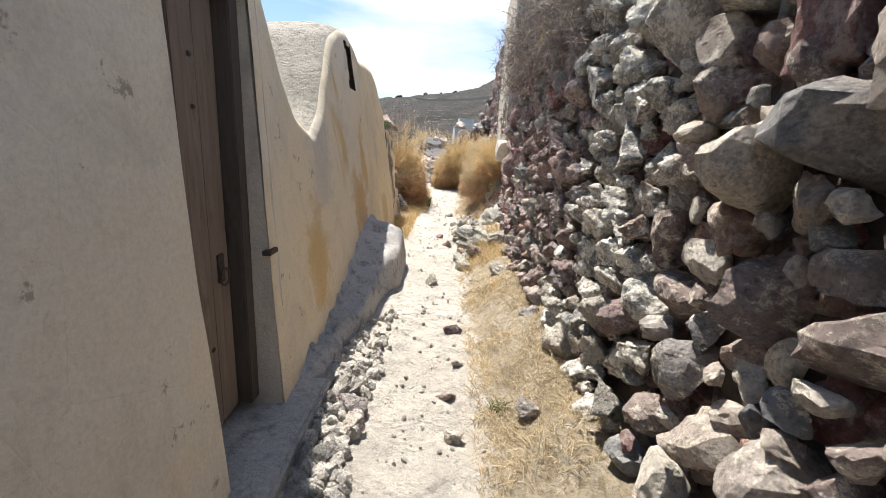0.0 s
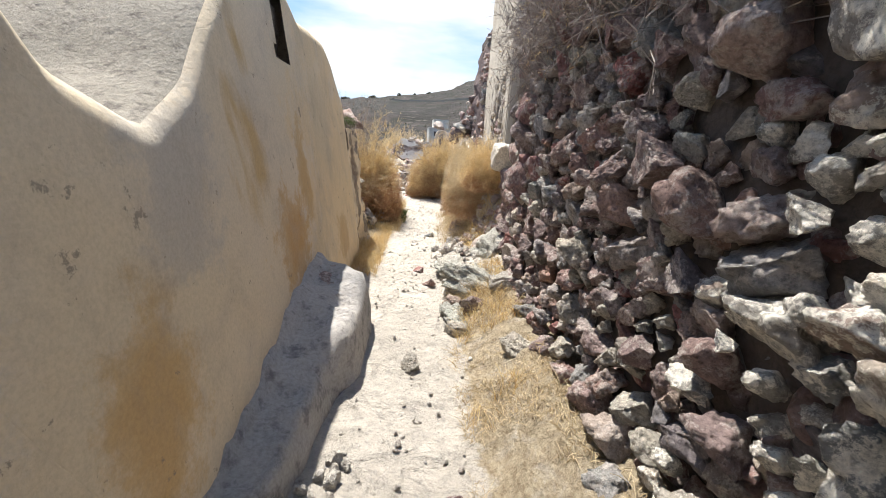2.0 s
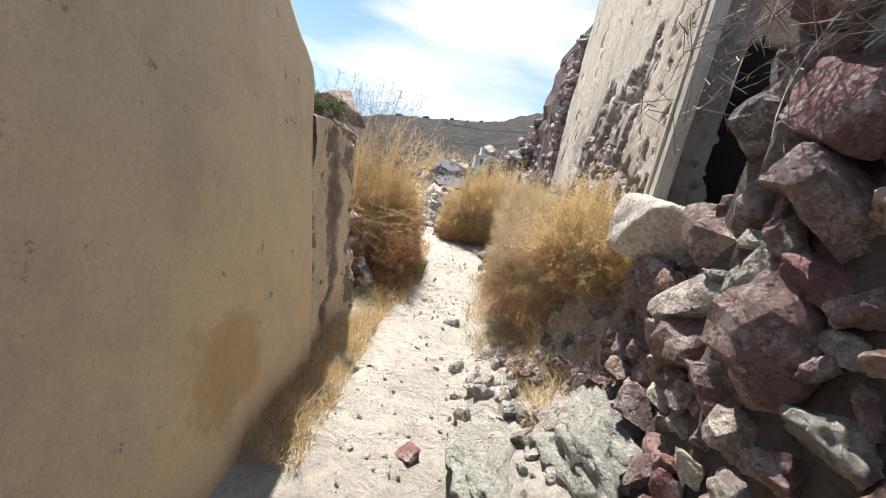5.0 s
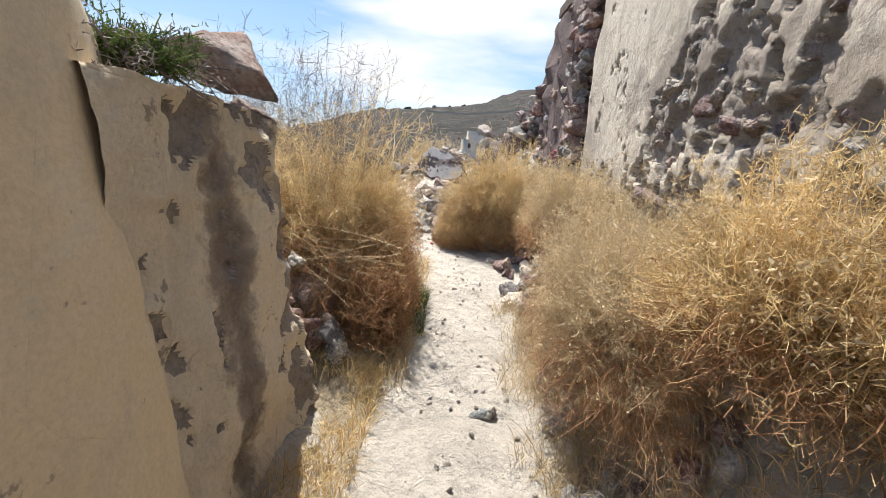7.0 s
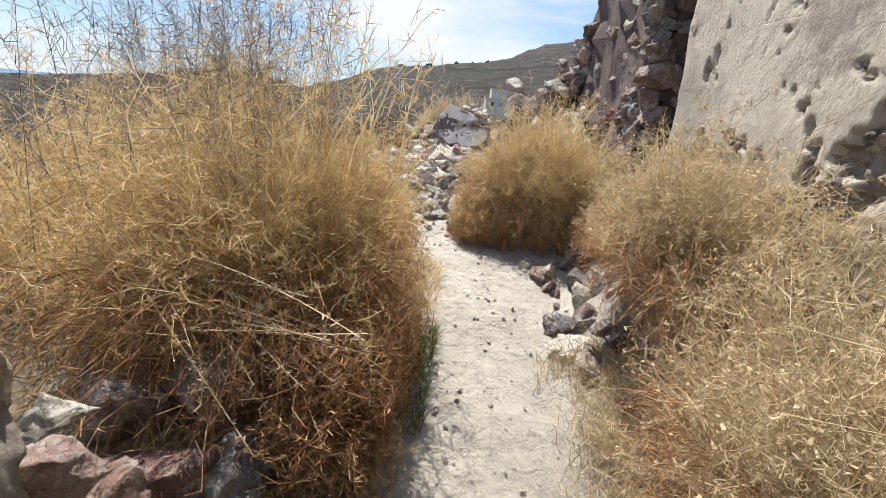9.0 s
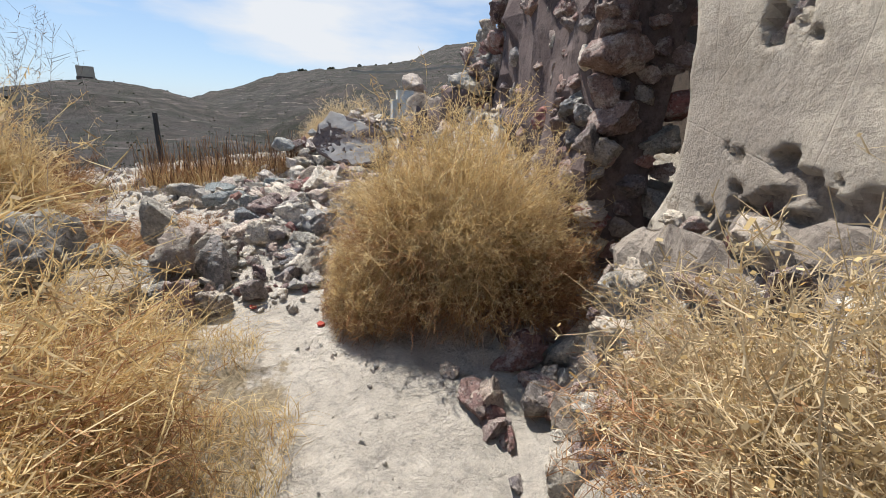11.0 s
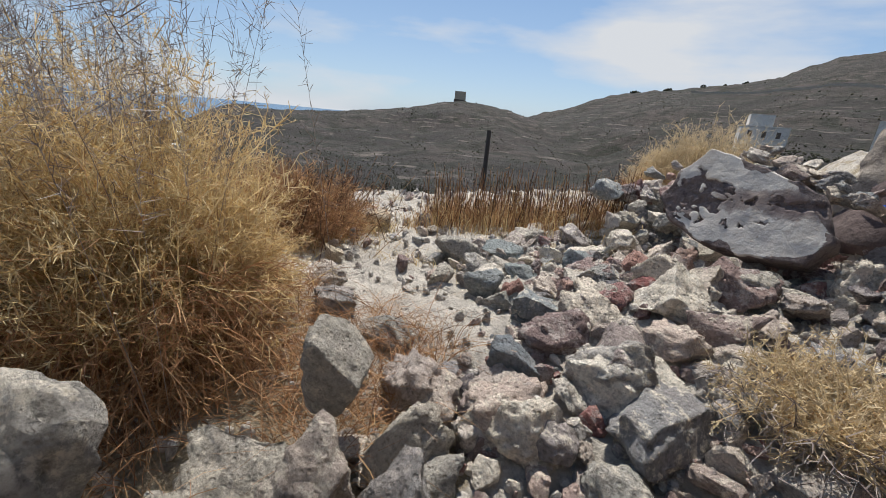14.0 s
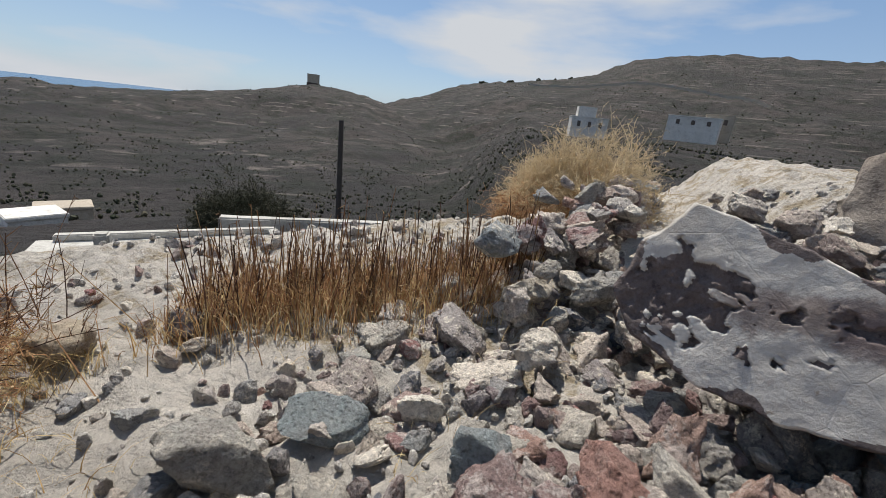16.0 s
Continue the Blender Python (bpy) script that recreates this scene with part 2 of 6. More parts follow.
M_CONCRETE = rough_material("grey_concrete", (0.34, 0.33, 0.32), (0.46, 0.43, 0.4), (0.2, 0.19, 0.19), 5.0, 1.0)
M_ROOF = rough_material("rough_roof_render", (0.34, 0.31, 0.26), (0.42, 0.38, 0.32), (0.18, 0.16, 0.14), 7, 1.0)
# dark earth fill; the same colour stands for unlit rooms and window openings
M_CORE = rough_material("earth_and_shade_core", (0.1, 0.08, 0.07), (0.14, 0.11, 0.09), (0.06, 0.05, 0.045), 6, 0.8)
M_EXPOSED = rough_material("exposed_rubble", (0.22, 0.18, 0.17), (0.17, 0.14, 0.135), (0.09, 0.07, 0.07), 9.0, 1.0)
M_RUIN = rough_material("dark_lava_rubble", (0.17, 0.13, 0.12), (0.11, 0.08, 0.078), (0.06, 0.045, 0.045), 5.0, 1.0)
M_BANK = rough_material("rubble_masonry", (0.36, 0.31, 0.26), (0.27, 0.23, 0.2), (0.13, 0.105, 0.095), 6.0, 1.0)
M_WHITE = rough_material("white_lime_wash", (0.66, 0.63, 0.58), (0.56, 0.53, 0.48), (0.42, 0.39, 0.35), 1.0, 0.3)
M_LIME = rough_material("weathered_lime_render", (0.46, 0.44, 0.4), (0.38, 0.36, 0.32), (0.28, 0.26, 0.23), 1.4, 0.4)
M_TAN = rough_material("tan_render", (0.42, 0.36, 0.28), (0.36, 0.31, 0.25), (0.3, 0.26, 0.2), 1.0, 0.3)


def wood_material(name, a, b, dark):
    k = Mat(name, 0.75)
    # no real opening: a solid dark block gives the shade inside the window
    v = k.scaled(14, 14, 1.1)
    g = k.noise(2.2, 7, 0.65, v, 0.8)
    c = k.mix(k.ramp(g, [(0.3, 0.0), (0.7, 1.0)]), a, b)
    c = k.mix(k.ramp(k.noise(3.5, 8, 0.75, k.scaled(2, 2, 0.5)), [(0.55, 0.0), (0.68, 0.8)]), c, dark)
    k.bump(g, 0.6, 0.006)
    return k.color(c)


M_DOOR = wood_material("weathered_brown_wood", (0.12, 0.088, 0.068), (0.2, 0.155, 0.125), (0.05, 0.036, 0.028))
M_BOARD = wood_material("bleached_grey_wood", (0.36, 0.32, 0.27), (0.5, 0.45, 0.38), (0.16, 0.13, 0.11))
M_POLE = wood_material("dark_pole_wood", (0.05, 0.042, 0.036), (0.08, 0.065, 0.055), (0.025, 0.02, 0.018))
M_IRON = rough_material("rusty_iron", (0.06, 0.05, 0.045), (0.1, 0.06, 0.04), (0.03, 0.025, 0.022), 30, 0.4)


def leaf_material(name, stops, trans=0.25):
    k = Mat(name, 0.8)
    c = k.ramp(k.random(True), stops)
    c = k.mix(0.5, c, k.ramp(k.noise(3.0, 5, 0.65), [(0.34, 0.5), (0.62, 1.2)]), "MULTIPLY")
    k.b.inputs["Specular IOR Level"].default_value = 0.15
    out = k.n["Material Output"]
    tr = k.n.new("ShaderNodeBsdfTranslucent")
    k.put(tr.inputs["Color"], c)
    mx = k.n.new("ShaderNodeMixShader")
    mx.inputs["Fac"].default_value = trans
    k.l.new(k.b.outputs["BSDF"], mx.inputs[1])
    k.l.new(tr.outputs["BSDF"], mx.inputs[2])
    k.l.new(mx.outputs["Shader"], out.inputs["Surface"])
    return k.color(c)


M_STRAW = leaf_material("dry_straw", [(0.0, (0.5, 0.33, 0.14)), (0.35, (0.66, 0.5, 0.25)), (0.7, (0.8, 0.66, 0.4)), (1.0, (0.3, 0.17, 0.08))], 0.4)
M_PALESTRAW = leaf_material("pale_dry_stems", [(0.0, (0.52, 0.41, 0.25)), (0.5, (0.66, 0.54, 0.36)), (1.0, (0.4, 0.3, 0.17))], 0.35)
M_BROWN = leaf_material("brown_twigs", [(0.0, (0.28, 0.14, 0.075)), (0.4, (0.44, 0.25, 0.13)), (0.75, (0.6, 0.39, 0.21)), (1.0, (0.15, 0.08, 0.055))], 0.3)
M_GREYTWIG = leaf_material("grey_dead_twigs", [(0.0, (0.14, 0.11, 0.1)), (0.5, (0.26, 0.22, 0.2)), (1.0, (0.4, 0.35, 0.31))], 0.05)
M_GREEN = leaf_material("green_leaves", [(0.0, (0.06, 0.1, 0.025)), (0.5, (0.1, 0.15, 0.04)), (1.0, (0.17, 0.18, 0.07))])
M_REED = leaf_material("dead_reed_stalks", [(0.0, (0.05, 0.035, 0.03)), (0.4, (0.15, 0.08, 0.05)), (0.75, (0.3, 0.17, 0.08)), (1.0, (0.42, 0.27, 0.13))], 0.1)
M_SCRUB = leaf_material("dark_hill_scrub", [(0.0, (0.035, 0.04, 0.024)), (0.5, (0.055, 0.056, 0.034)), (1.0, (0.085, 0.075, 0.05))], 0.05)
M_RED = leaf_material("faded_red_plastic", [(0.0, (0.32, 0.05, 0.04)), (1.0, (0.4, 0.08, 0.06))], 0.1)
M_BLUE = leaf_material("blue_plastic_sheet", [(0.0, (0.02, 0.06, 0.3)), (1.0, (0.03, 0.08, 0.36))], 0.05)


def ground_material():
    k = Mat("pale_dust_and_litter", 0.97)
    at = k.n.new("ShaderNodeAttribute")
    at.attribute_name = "litter"
    dust = k.mix(k.ramp(k.noise(1.4, 5, 0.6), [(0.35, 0.0), (0.7, 1.0)]), (0.62, 0.565, 0.495), (0.5, 0.455, 0.395))
    dust = k.mix(k.ramp(k.noise(16, 8, 0.72), [(0.5, 0.0), (0.66, 0.75)]), dust, (0.33, 0.3, 0.27))
    straw = k.mix(k.ramp(k.noise(24, 7, 0.7, k.scaled(1, 0.5, 1), 1.2), [(0.35, 0.0), (0.65, 1.0)]), (0.24, 0.185, 0.12), (0.46, 0.385, 0.27))
    f = k.math("ADD", at.outputs["Fac"], k.math("MULTIPLY", k.math("SUBTRACT", k.noise(5, 7, 0.7), 0.5), 1.6))
    c = k.mix(k.ramp(f, [(0.42, 0.0), (0.62, 1.0)]), dust, straw)
    c = k.mix(k.ramp(k.noise(4.5, 8, 0.7, warp=0.8), [(0.5, 0.0), (0.62, 0.4)]), c, (0.4, 0.37, 0.33))
    c = k.mix(0.35, c, k.ramp(k.noise(60, 6, 0.75), [(0.25, 0.5), (0.6, 1.1)]), "MULTIPLY")
    n1 = k.bump(k.noise(6, 11, 0.72, warp=0.5), 1.0, 0.12)
    k.bump(k.noise(40, 6, 0.7), 0.5, 0.012, n1)
    return k.color(c)


def hill_material():
    k = Mat("terraced_dry_hillside", 0.98)
    big = k.noise(0.012, 6, 0.6)
    c = k.mix(k.ramp(big, [(0.36, 0.0), (0.64, 1.0)]), (0.033, 0.03, 0.028), (0.07, 0.057, 0.051))
    c = k.mix(k.ramp(k.noise(0.05, 7, 0.7), [(0.46, 0.0), (0.58, 0.92)]), c, (0.024, 0.026, 0.018))
    z = k.n.new("ShaderNodeSeparateXYZ")
    k.l.new(k.pos, z.inputs["Vector"])
    lvl = k.math("ADD", k.math("MULTIPLY", z.outputs["Z"], 0.22), k.math("MULTIPLY", k.noise(0.02, 4, 0.6), 1.6))
    band = k.math("FRACT", lvl)
    wall = k.ramp(band, [(0.0, 1.0), (0.16, 0.6), (0.22, 0.0), (1.0, 0.0)])
    wall = k.math("MULTIPLY", wall, k.ramp(k.noise(0.035, 5, 0.7), [(0.53, 0.0), (0.61, 0.9)]))
    c = k.mix(wall, c, (0.19, 0.16, 0.14))
    c = k.mix(0.5, c, k.ramp(k.noise(0.35, 7, 0.75), [(0.32, 0.35), (0.62, 1.3)]), "MULTIPLY")
    k.bump(k.noise(0.15, 8, 0.75), 1.0, 4.0)
    return k.color(c)


M_GROUND, M_HILL = ground_material(), hill_material()
k = Mat("hazy_blue_sea", 0.25)
M_SEA = k.color((0.03, 0.085, 0.16))


# ---- builders ----
def lattice(x, y, seed=0):
    """Smooth value noise in -1..1 on numpy arrays."""
    x, y = np.asarray(x, float), np.asarray(y, float)
    xi, yi = np.floor(x).astype(np.int64), np.floor(y).astype(np.int64)
    u, v = x - xi, y - yi
    u, v = u * u * (3 - 2 * u), v * v * (3 - 2 * v)

    def h(a, b):
        n = (a * 374761393 + b * 668265263 + seed * 1442695041) & 0x7FFFFFFF
        n = ((n ^ (n >> 13)) * 1274126177) & 0x7FFFFFFF
        return ((n ^ (n >> 16)) & 0xFFFF) / 32767.5 - 1

    return (h(xi, yi) * (1 - u) + h(xi + 1, yi) * u) * (1 - v) + (h(xi, yi + 1) * (1 - u) + h(xi + 1, yi + 1) * u) * v


def fbm(x, y, octaves=4, seed=0):
    out, amp = 0.0, 1.0
    for o in range(octaves):
        out = out + amp * lattice(np.asarray(x) * 2**o, np.asarray(y) * 2**o, seed + o)
        amp *= 0.5
    return out / 2


def smooth(x, a, b):
    t = np.clip((np.asarray(x, float) - a) / (b - a), 0, 1)
    return t * t * (3 - 2 * t)


def data_mesh(name, verts, faces, mats, smooth_shade=False, index=None):
    """A mesh from numpy arrays: verts (n, 3), faces (m, 3 or 4)."""
    verts, faces = np.asarray(verts, np.float32), np.asarray(faces, np.int32)
    me = bpy.data.meshes.new(name)
    me.vertices.add(len(verts))
    me.vertices.foreach_set("co", verts.ravel())
    me.loops.add(faces.size)
    me.loops.foreach_set("vertex_index", faces.ravel())
    me.polygons.add(len(faces))
    me.polygons.foreach_set("loop_start", np.arange(0, faces.size, faces.shape[1], dtype=np.int32))
    if index is not None:
        me.polygons.foreach_set("material_index", np.asarray(index, np.int32))
    me.polygons.foreach_set("use_smooth", np.full(len(faces), smooth_shade))
    for m in mats if isinstance(mats, (list, tuple)) else [mats]:
        me.materials.append(m)
    me.update(calc_edges=True)
    me.validate()
    return me


def part(name, me, parent=None, label="", kind=""):
    ob = new(name, me)
    if parent:
        ob.parent = parent
    return tagged(ob, label, kind=kind)


def thing(name, label, category, group="", kind="", at=(0, 0, 0)):
    ob = new(name)
    ob.location = at
    return tagged(ob, label, category, group, kind)


def grid_faces(rows, cols):
    a = np.arange(rows * cols).reshape(rows, cols)
    return np.stack([a[:-1, :-1], a[:-1, 1:], a[1:, 1:], a[1:, :-1]], -1).reshape(-1, 4)


def sphere_points(sub):
    bm = bmesh.new()
    bmesh.ops.create_icosphere(bm, subdivisions=sub, radius=1)
    v = np.array([p.co[:] for p in bm.verts])
    f = np.array([[q.index for q in p.verts] for p in bm.faces])
    bm.free()
    return v, f


ICO = {s: sphere_points(s) for s in (1, 2, 3, 4)}


def rock_shape(seed, sub=3, cuts=9, rough=0.1, boxy=0.0):
    """An angular worn rock of about unit radius: a ball trimmed by planes, then roughened."""
    r = np.random.RandomState(seed)
    v, f = ICO[sub]
    v = v.copy()
    if boxy:
        v = v / (np.abs(v) ** 6).sum(1, keepdims=True) ** (1 / 6) * boxy + v * (1 - boxy)
    for _ in range(cuts):
        n = r.normal(size=3)
        n /= np.linalg.norm(n)
        over = np.maximum(v @ n - r.uniform(0.42, 0.8), 0)
        v -= over[:, None] * n * 0.95
    off = Vector(r.uniform(-50, 50, 3))
    d = np.array([noise.fractal(Vector(p) * 2.3 + off, 0.8, 2.2, 5) + 0.6 * noise.noise(Vector(p) * 7 + off) - 0.9 * max(0.0, noise.noise(Vector(p) * 3.7 - off)) for p in v])
    v = v * (1 + rough * d)[:, None]
    return v, f


def rock_mesh(name, seed, mat, sub=3, cuts=9, rough=0.1, boxy=0.0):
    v, f = rock_shape(seed, sub, cuts, rough, boxy)
    return data_mesh(name, v, f, mat, sub > 3)


ROCKS = {}
for tone, mat in (("grey", M_GREY), ("lava", M_LAVA), ("pale", M_PALE), ("crust", M_CRUST)):
    ROCKS[tone] = [rock_mesh("stone", 10 + i, mat, 4, 9 + i % 5, 0.12 + 0.05 * (i % 3), 0.5 * (i % 2)) for i in range(9)]
SMALL = [rock_shape(200 + i, 2, 6, 0.16) for i in range(10)]
MEDIUM = [rock_shape(300 + i, 3, 9, 0.13, 0.4 * (i % 2)) for i in range(10)]


def spin(r, tilt=3.14):
    return Euler((r.uniform(-tilt, tilt), r.uniform(-tilt, tilt), r.uniform(-3.14, 3.14)))


def rock_object(name, me, at, size, rot, parent=None):
    ob = new(name, me)
    ob.parent = parent
    ob.matrix_basis = Matrix.LocRotScale(at, rot, size)
    return ob


def pile(name, shapes, places, mat, r):
    """Many loose stones in one mesh. places: rows of x, y, z, size."""
    vs, fs, n = [], [], 0
    for x, y, z, s in places:
        v, f = shapes[r.randint(len(shapes))]
        m = np.array(spin(r).to_matrix())
        sc = np.array([r.uniform(0.8, 1.3), r.uniform(0.7, 1.1), r.uniform(0.55, 0.9)]) * s
        vs.append((v * sc) @ m.T + (x, y, z))
        fs.append(f + n)
        n += len(v)
    return data_mesh(name, np.concatenate(vs), np.concatenate(fs), mat, False)


def ribbons(a, b, c, width, seg, r, taper=0.35):
    """Thin curved blades from a by way of b to c, arrays (n, 3)."""
    n = len(a)
    t = np.linspace(0, 1, seg + 1)[None, :, None]
    p = a[:, None] * (1 - t) ** 2 + 2 * b[:, None] * t * (1 - t) + c[:, None] * t**2
    side = np.cross(c - a, r.normal(size=(n, 3)))
    side /= np.linalg.norm(side, axis=1, keepdims=True) + 1e-9
    w = (np.broadcast_to(width, n)[:, None] * (1 - (1 - taper) * t[:, :, 0]))[:, :, None] * side[:, None] / 2
    v = np.stack([p - w, p + w], 2).reshape(-1, 3)
    k2 = 2 * (seg + 1)
    q = np.array([[2 * i, 2 * i + 1, 2 * i + 3, 2 * i + 2] for i in range(seg)])
    f = (np.arange(n)[:, None, None] * k2 + q[None]).reshape(-1, 4)
    return v, f, p


def join_parts(chunks):
    vs, fs, n = [], [], 0
    for v, f in chunks:
        vs.append(v)
        fs.append(f + n)
        n += len(v)
    return np.concatenate(vs), np.concatenate(fs)


def sprays(p, count, length, width, r, up=0.3, lo=0.35):
    """Short side shoots along stems p (n, k, 3)."""
    n, kk = p.shape[:2]
    i = r.randint(0, n, n * count)
    t = lo + (1 - lo) * r.rand(n * count)
    j = np.minimum((t * (kk - 1)).astype(int), kk - 2)
    u = (t * (kk - 1) - j)[:, None]
    a = p[i, j] * (1 - u) + p[i, j + 1] * u
    d = r.normal(size=(len(a), 3)) + (0, 0, up)
    d /= np.linalg.norm(d, axis=1, keepdims=True)
    c = a + d * (length * r.uniform(0.4, 1.2, len(a)))[:, None]
    v, f, _ = ribbons(a, (a + c) / 2 + r.normal(size=a.shape) * length * 0.12, c, width, 1, r, 0.5)
    return v, f


WALK_Y = [0, 4, 7, 9, 10, 11, 12, 13, 14, 15, 16]
WALK_X = [-0.02, -0.06, -0.22, -0.11, 0.01, 0.04, -0.27, -0.76, -1.08, -1.45, -1.47]


def clear_of_path(p, at):
    """True where a twig leaves the trodden path free."""
    y = p[:, 1] + at[1]
    return np.abs(p[:, 0] + at[0] - np.interp(y, WALK_Y, WALK_X)) > 0.4 - 0.4 * smooth(y, 15.5, 17)


def side_twigs(p, count, length, width, r, out, seg=2, lo=0.25):
    """Curved side twigs along stems p (n, k, 3), turned outward; returns mesh arrays and the twigs' own points."""
    n, kk = p.shape[:2]
    i = np.repeat(np.arange(n), count)
    t = lo + (1 - lo) * r.rand(n * count)
    j = np.minimum((t * (kk - 1)).astype(int), kk - 2)
    u = (t * (kk - 1) - j)[:, None]
    a = p[i, j] * (1 - u) + p[i, j + 1] * u
    run = p[i, j + 1] - p[i, j]
    run /= np.linalg.norm(run, axis=1, keepdims=True) + 1e-9
    d = run * 0.8 + r.normal(size=a.shape) * 0.62 + out
    d /= np.linalg.norm(d, axis=1, keepdims=True)
    reach = (length * r.uniform(0.35, 1.25, len(a)))[:, None]
    c = a + d * reach
    b = (a + c) / 2 + r.normal(size=a.shape) * reach * 0.16
    return ribbons(a, b, c, width * r.uniform(0.7, 1.3, len(a)), seg, r, 0.55)


def bush(name, label, at, rx, ry, h, stems, r, lean=(0.25, -0.05), mats=None, group="", wide=0.0062, twig=0.24, brown=0.6, category="dry bush", seeds=True, clear=True):
    """A dry bush: arching stems from one root, forking twigs and spurs, a browner lower tangle that reaches the ground."""
    mats = mats or (M_STRAW, M_BROWN, M_PALESTRAW)
    ob = thing(name, label, category, group, at=at)
    size = min(1.0, 0.35 + 0.5 * h)
    m = int(stems * 0.27)
    lobes = r.normal(size=(17, 3))
    lobes[:, 2] = np.abs(lobes[:, 2])
    lobes /= np.linalg.norm(lobes, axis=1, keepdims=True)
    pick = r.randint(0, 17, m)
    d = lobes[pick] + r.normal(0, 0.4, (m, 3))
    d[:, 2] = np.abs(d[:, 2]) - 0.1
    d /= np.linalg.norm(d, axis=1, keepdims=True)
    rad = r.uniform(0.25, 1.0, m) ** 0.55 * r.uniform(0.58, 1.22, 17)[pick]
    c = d * rad[:, None] * (rx, ry, h * 0.8) + (0, 0, h * 0.14)
    c[:, :2] += np.array(lean) * (np.maximum(c[:, 2:3], 0) / h) ** 1.4
    c[:, 2] = np.maximum(c[:, 2], 0.02)
    a = np.stack([c[:, 0] * 0.4 + r.normal(0, rx * 0.16, m), c[:, 1] * 0.4 + r.normal(0, ry * 0.16, m), r.uniform(0.0, 0.2, m) * h], 1)
    b = a * 0.4 + c * 0.6 + np.stack([r.normal(0, 0.14, m) * rx, r.normal(0, 0.14, m) * ry, r.uniform(0.0, 0.28, m) * h], 1)
    if clear:
        ok = clear_of_path(c, at) & clear_of_path(b, at)
        a, b, c, m = a[ok], b[ok], c[ok], int(ok.sum())
    wind = np.array((lean[0] * 0.6, lean[1] * 0.6, 0.22))
    v, f, p = ribbons(a, b, c, wide * r.uniform(0.7, 1.5, m), 4, r)
    v2, f2, p2 = side_twigs(p, 8, twig * size, wide * 0.72, r, wind)
    if clear:
        ok = clear_of_path(p2[:, -1], at)
        p2 = p2[ok]
        v2 = v2.reshape(len(ok), -1, 3)[ok].reshape(-1, 3)
        f2 = f2[: 2 * int(ok.sum())]
    v3, f3 = sprays(p2, 6, twig * size * 0.24, wide * 0.75, r, 0.3, 0.15)
    part("stem_tangle", data_mesh("stem_tangle", *join_parts([(v, f), (v2, f2), (v3, f3)]), mats[0]), ob)
    if seeds:
        q = v3.reshape(-1, 4, 3)[::6, 2]
        q2 = q + r.normal(0, 0.007, q.shape)
        v4, f4, _ = ribbons(q, (q + q2) / 2, q2, 0.008, 1, r, 0.8)
        part("seed_fluff", data_mesh("seed_fluff", v4, f4, mats[2]), ob, "pale dry seed heads")
    m = int(stems * brown * 0.5)
    ang = r.uniform(0, 6.283, m)
    ring = r.uniform(0.15, 1.0, m) ** 0.5
    a = np.stack([np.cos(ang) * ring * rx * 0.8, np.sin(ang) * ring * ry * 0.8, r.uniform(0.05, 0.5, m) * h * (1.15 - ring * 0.6)], 1)
    c = a + np.stack([np.cos(ang) * 0.22 * rx, np.sin(ang) * 0.22 * ry, -r.uniform(-0.1, 0.32, m) * h], 1) + r.normal(0, 0.1, (m, 3)) * size
    c[:, 2] = np.maximum(c[:, 2], 0.0)
    b = (a + c) / 2 + r.normal(0, 0.06, a.shape) + (0, 0, 0.07 * h)
    if clear:
        ok = clear_of_path(c, at)
        a, b, c, m = a[ok], b[ok], c[ok], int(ok.sum())
    v, f, p = ribbons(a, b, c, wide * r.uniform(0.7, 1.5, m), 4, r)
    v2, f2 = sprays(p, 9, twig * size * 0.4, wide * 0.75, r, 0.1, 0.05)
    part("inner_tangle", data_mesh("inner_tangle", *join_parts([(v, f), (v2, f2)]), mats[1]), ob, "reddish-brown tangled lower twigs")
    return ob


def tuft_mesh(name, xs, ys, zs, h, mat, r, bend=0.6, wide=0.003, seg=3):
    n = len(xs)
    a = np.stack([xs, ys, zs - 0.01], 1)
    ang = r.uniform(0, 6.283, n)
    hh = h * r.uniform(0.4, 1.2, n)
    out = np.stack([np.cos(ang), np.sin(ang)], 1) * (hh * bend * r.uniform(0.2, 1.3, n))[:, None]
    c = a + np.concatenate([out, (hh * r.uniform(0.35, 1.0, n))[:, None]], 1)
    b = a + np.concatenate([out * 0.25, (hh * 0.75)[:, None]], 1)
    v, f, _ = ribbons(a, b, c, wide * r.uniform(0.6, 1.5, n), seg, r)
    return data_mesh(name, v, f, mat)


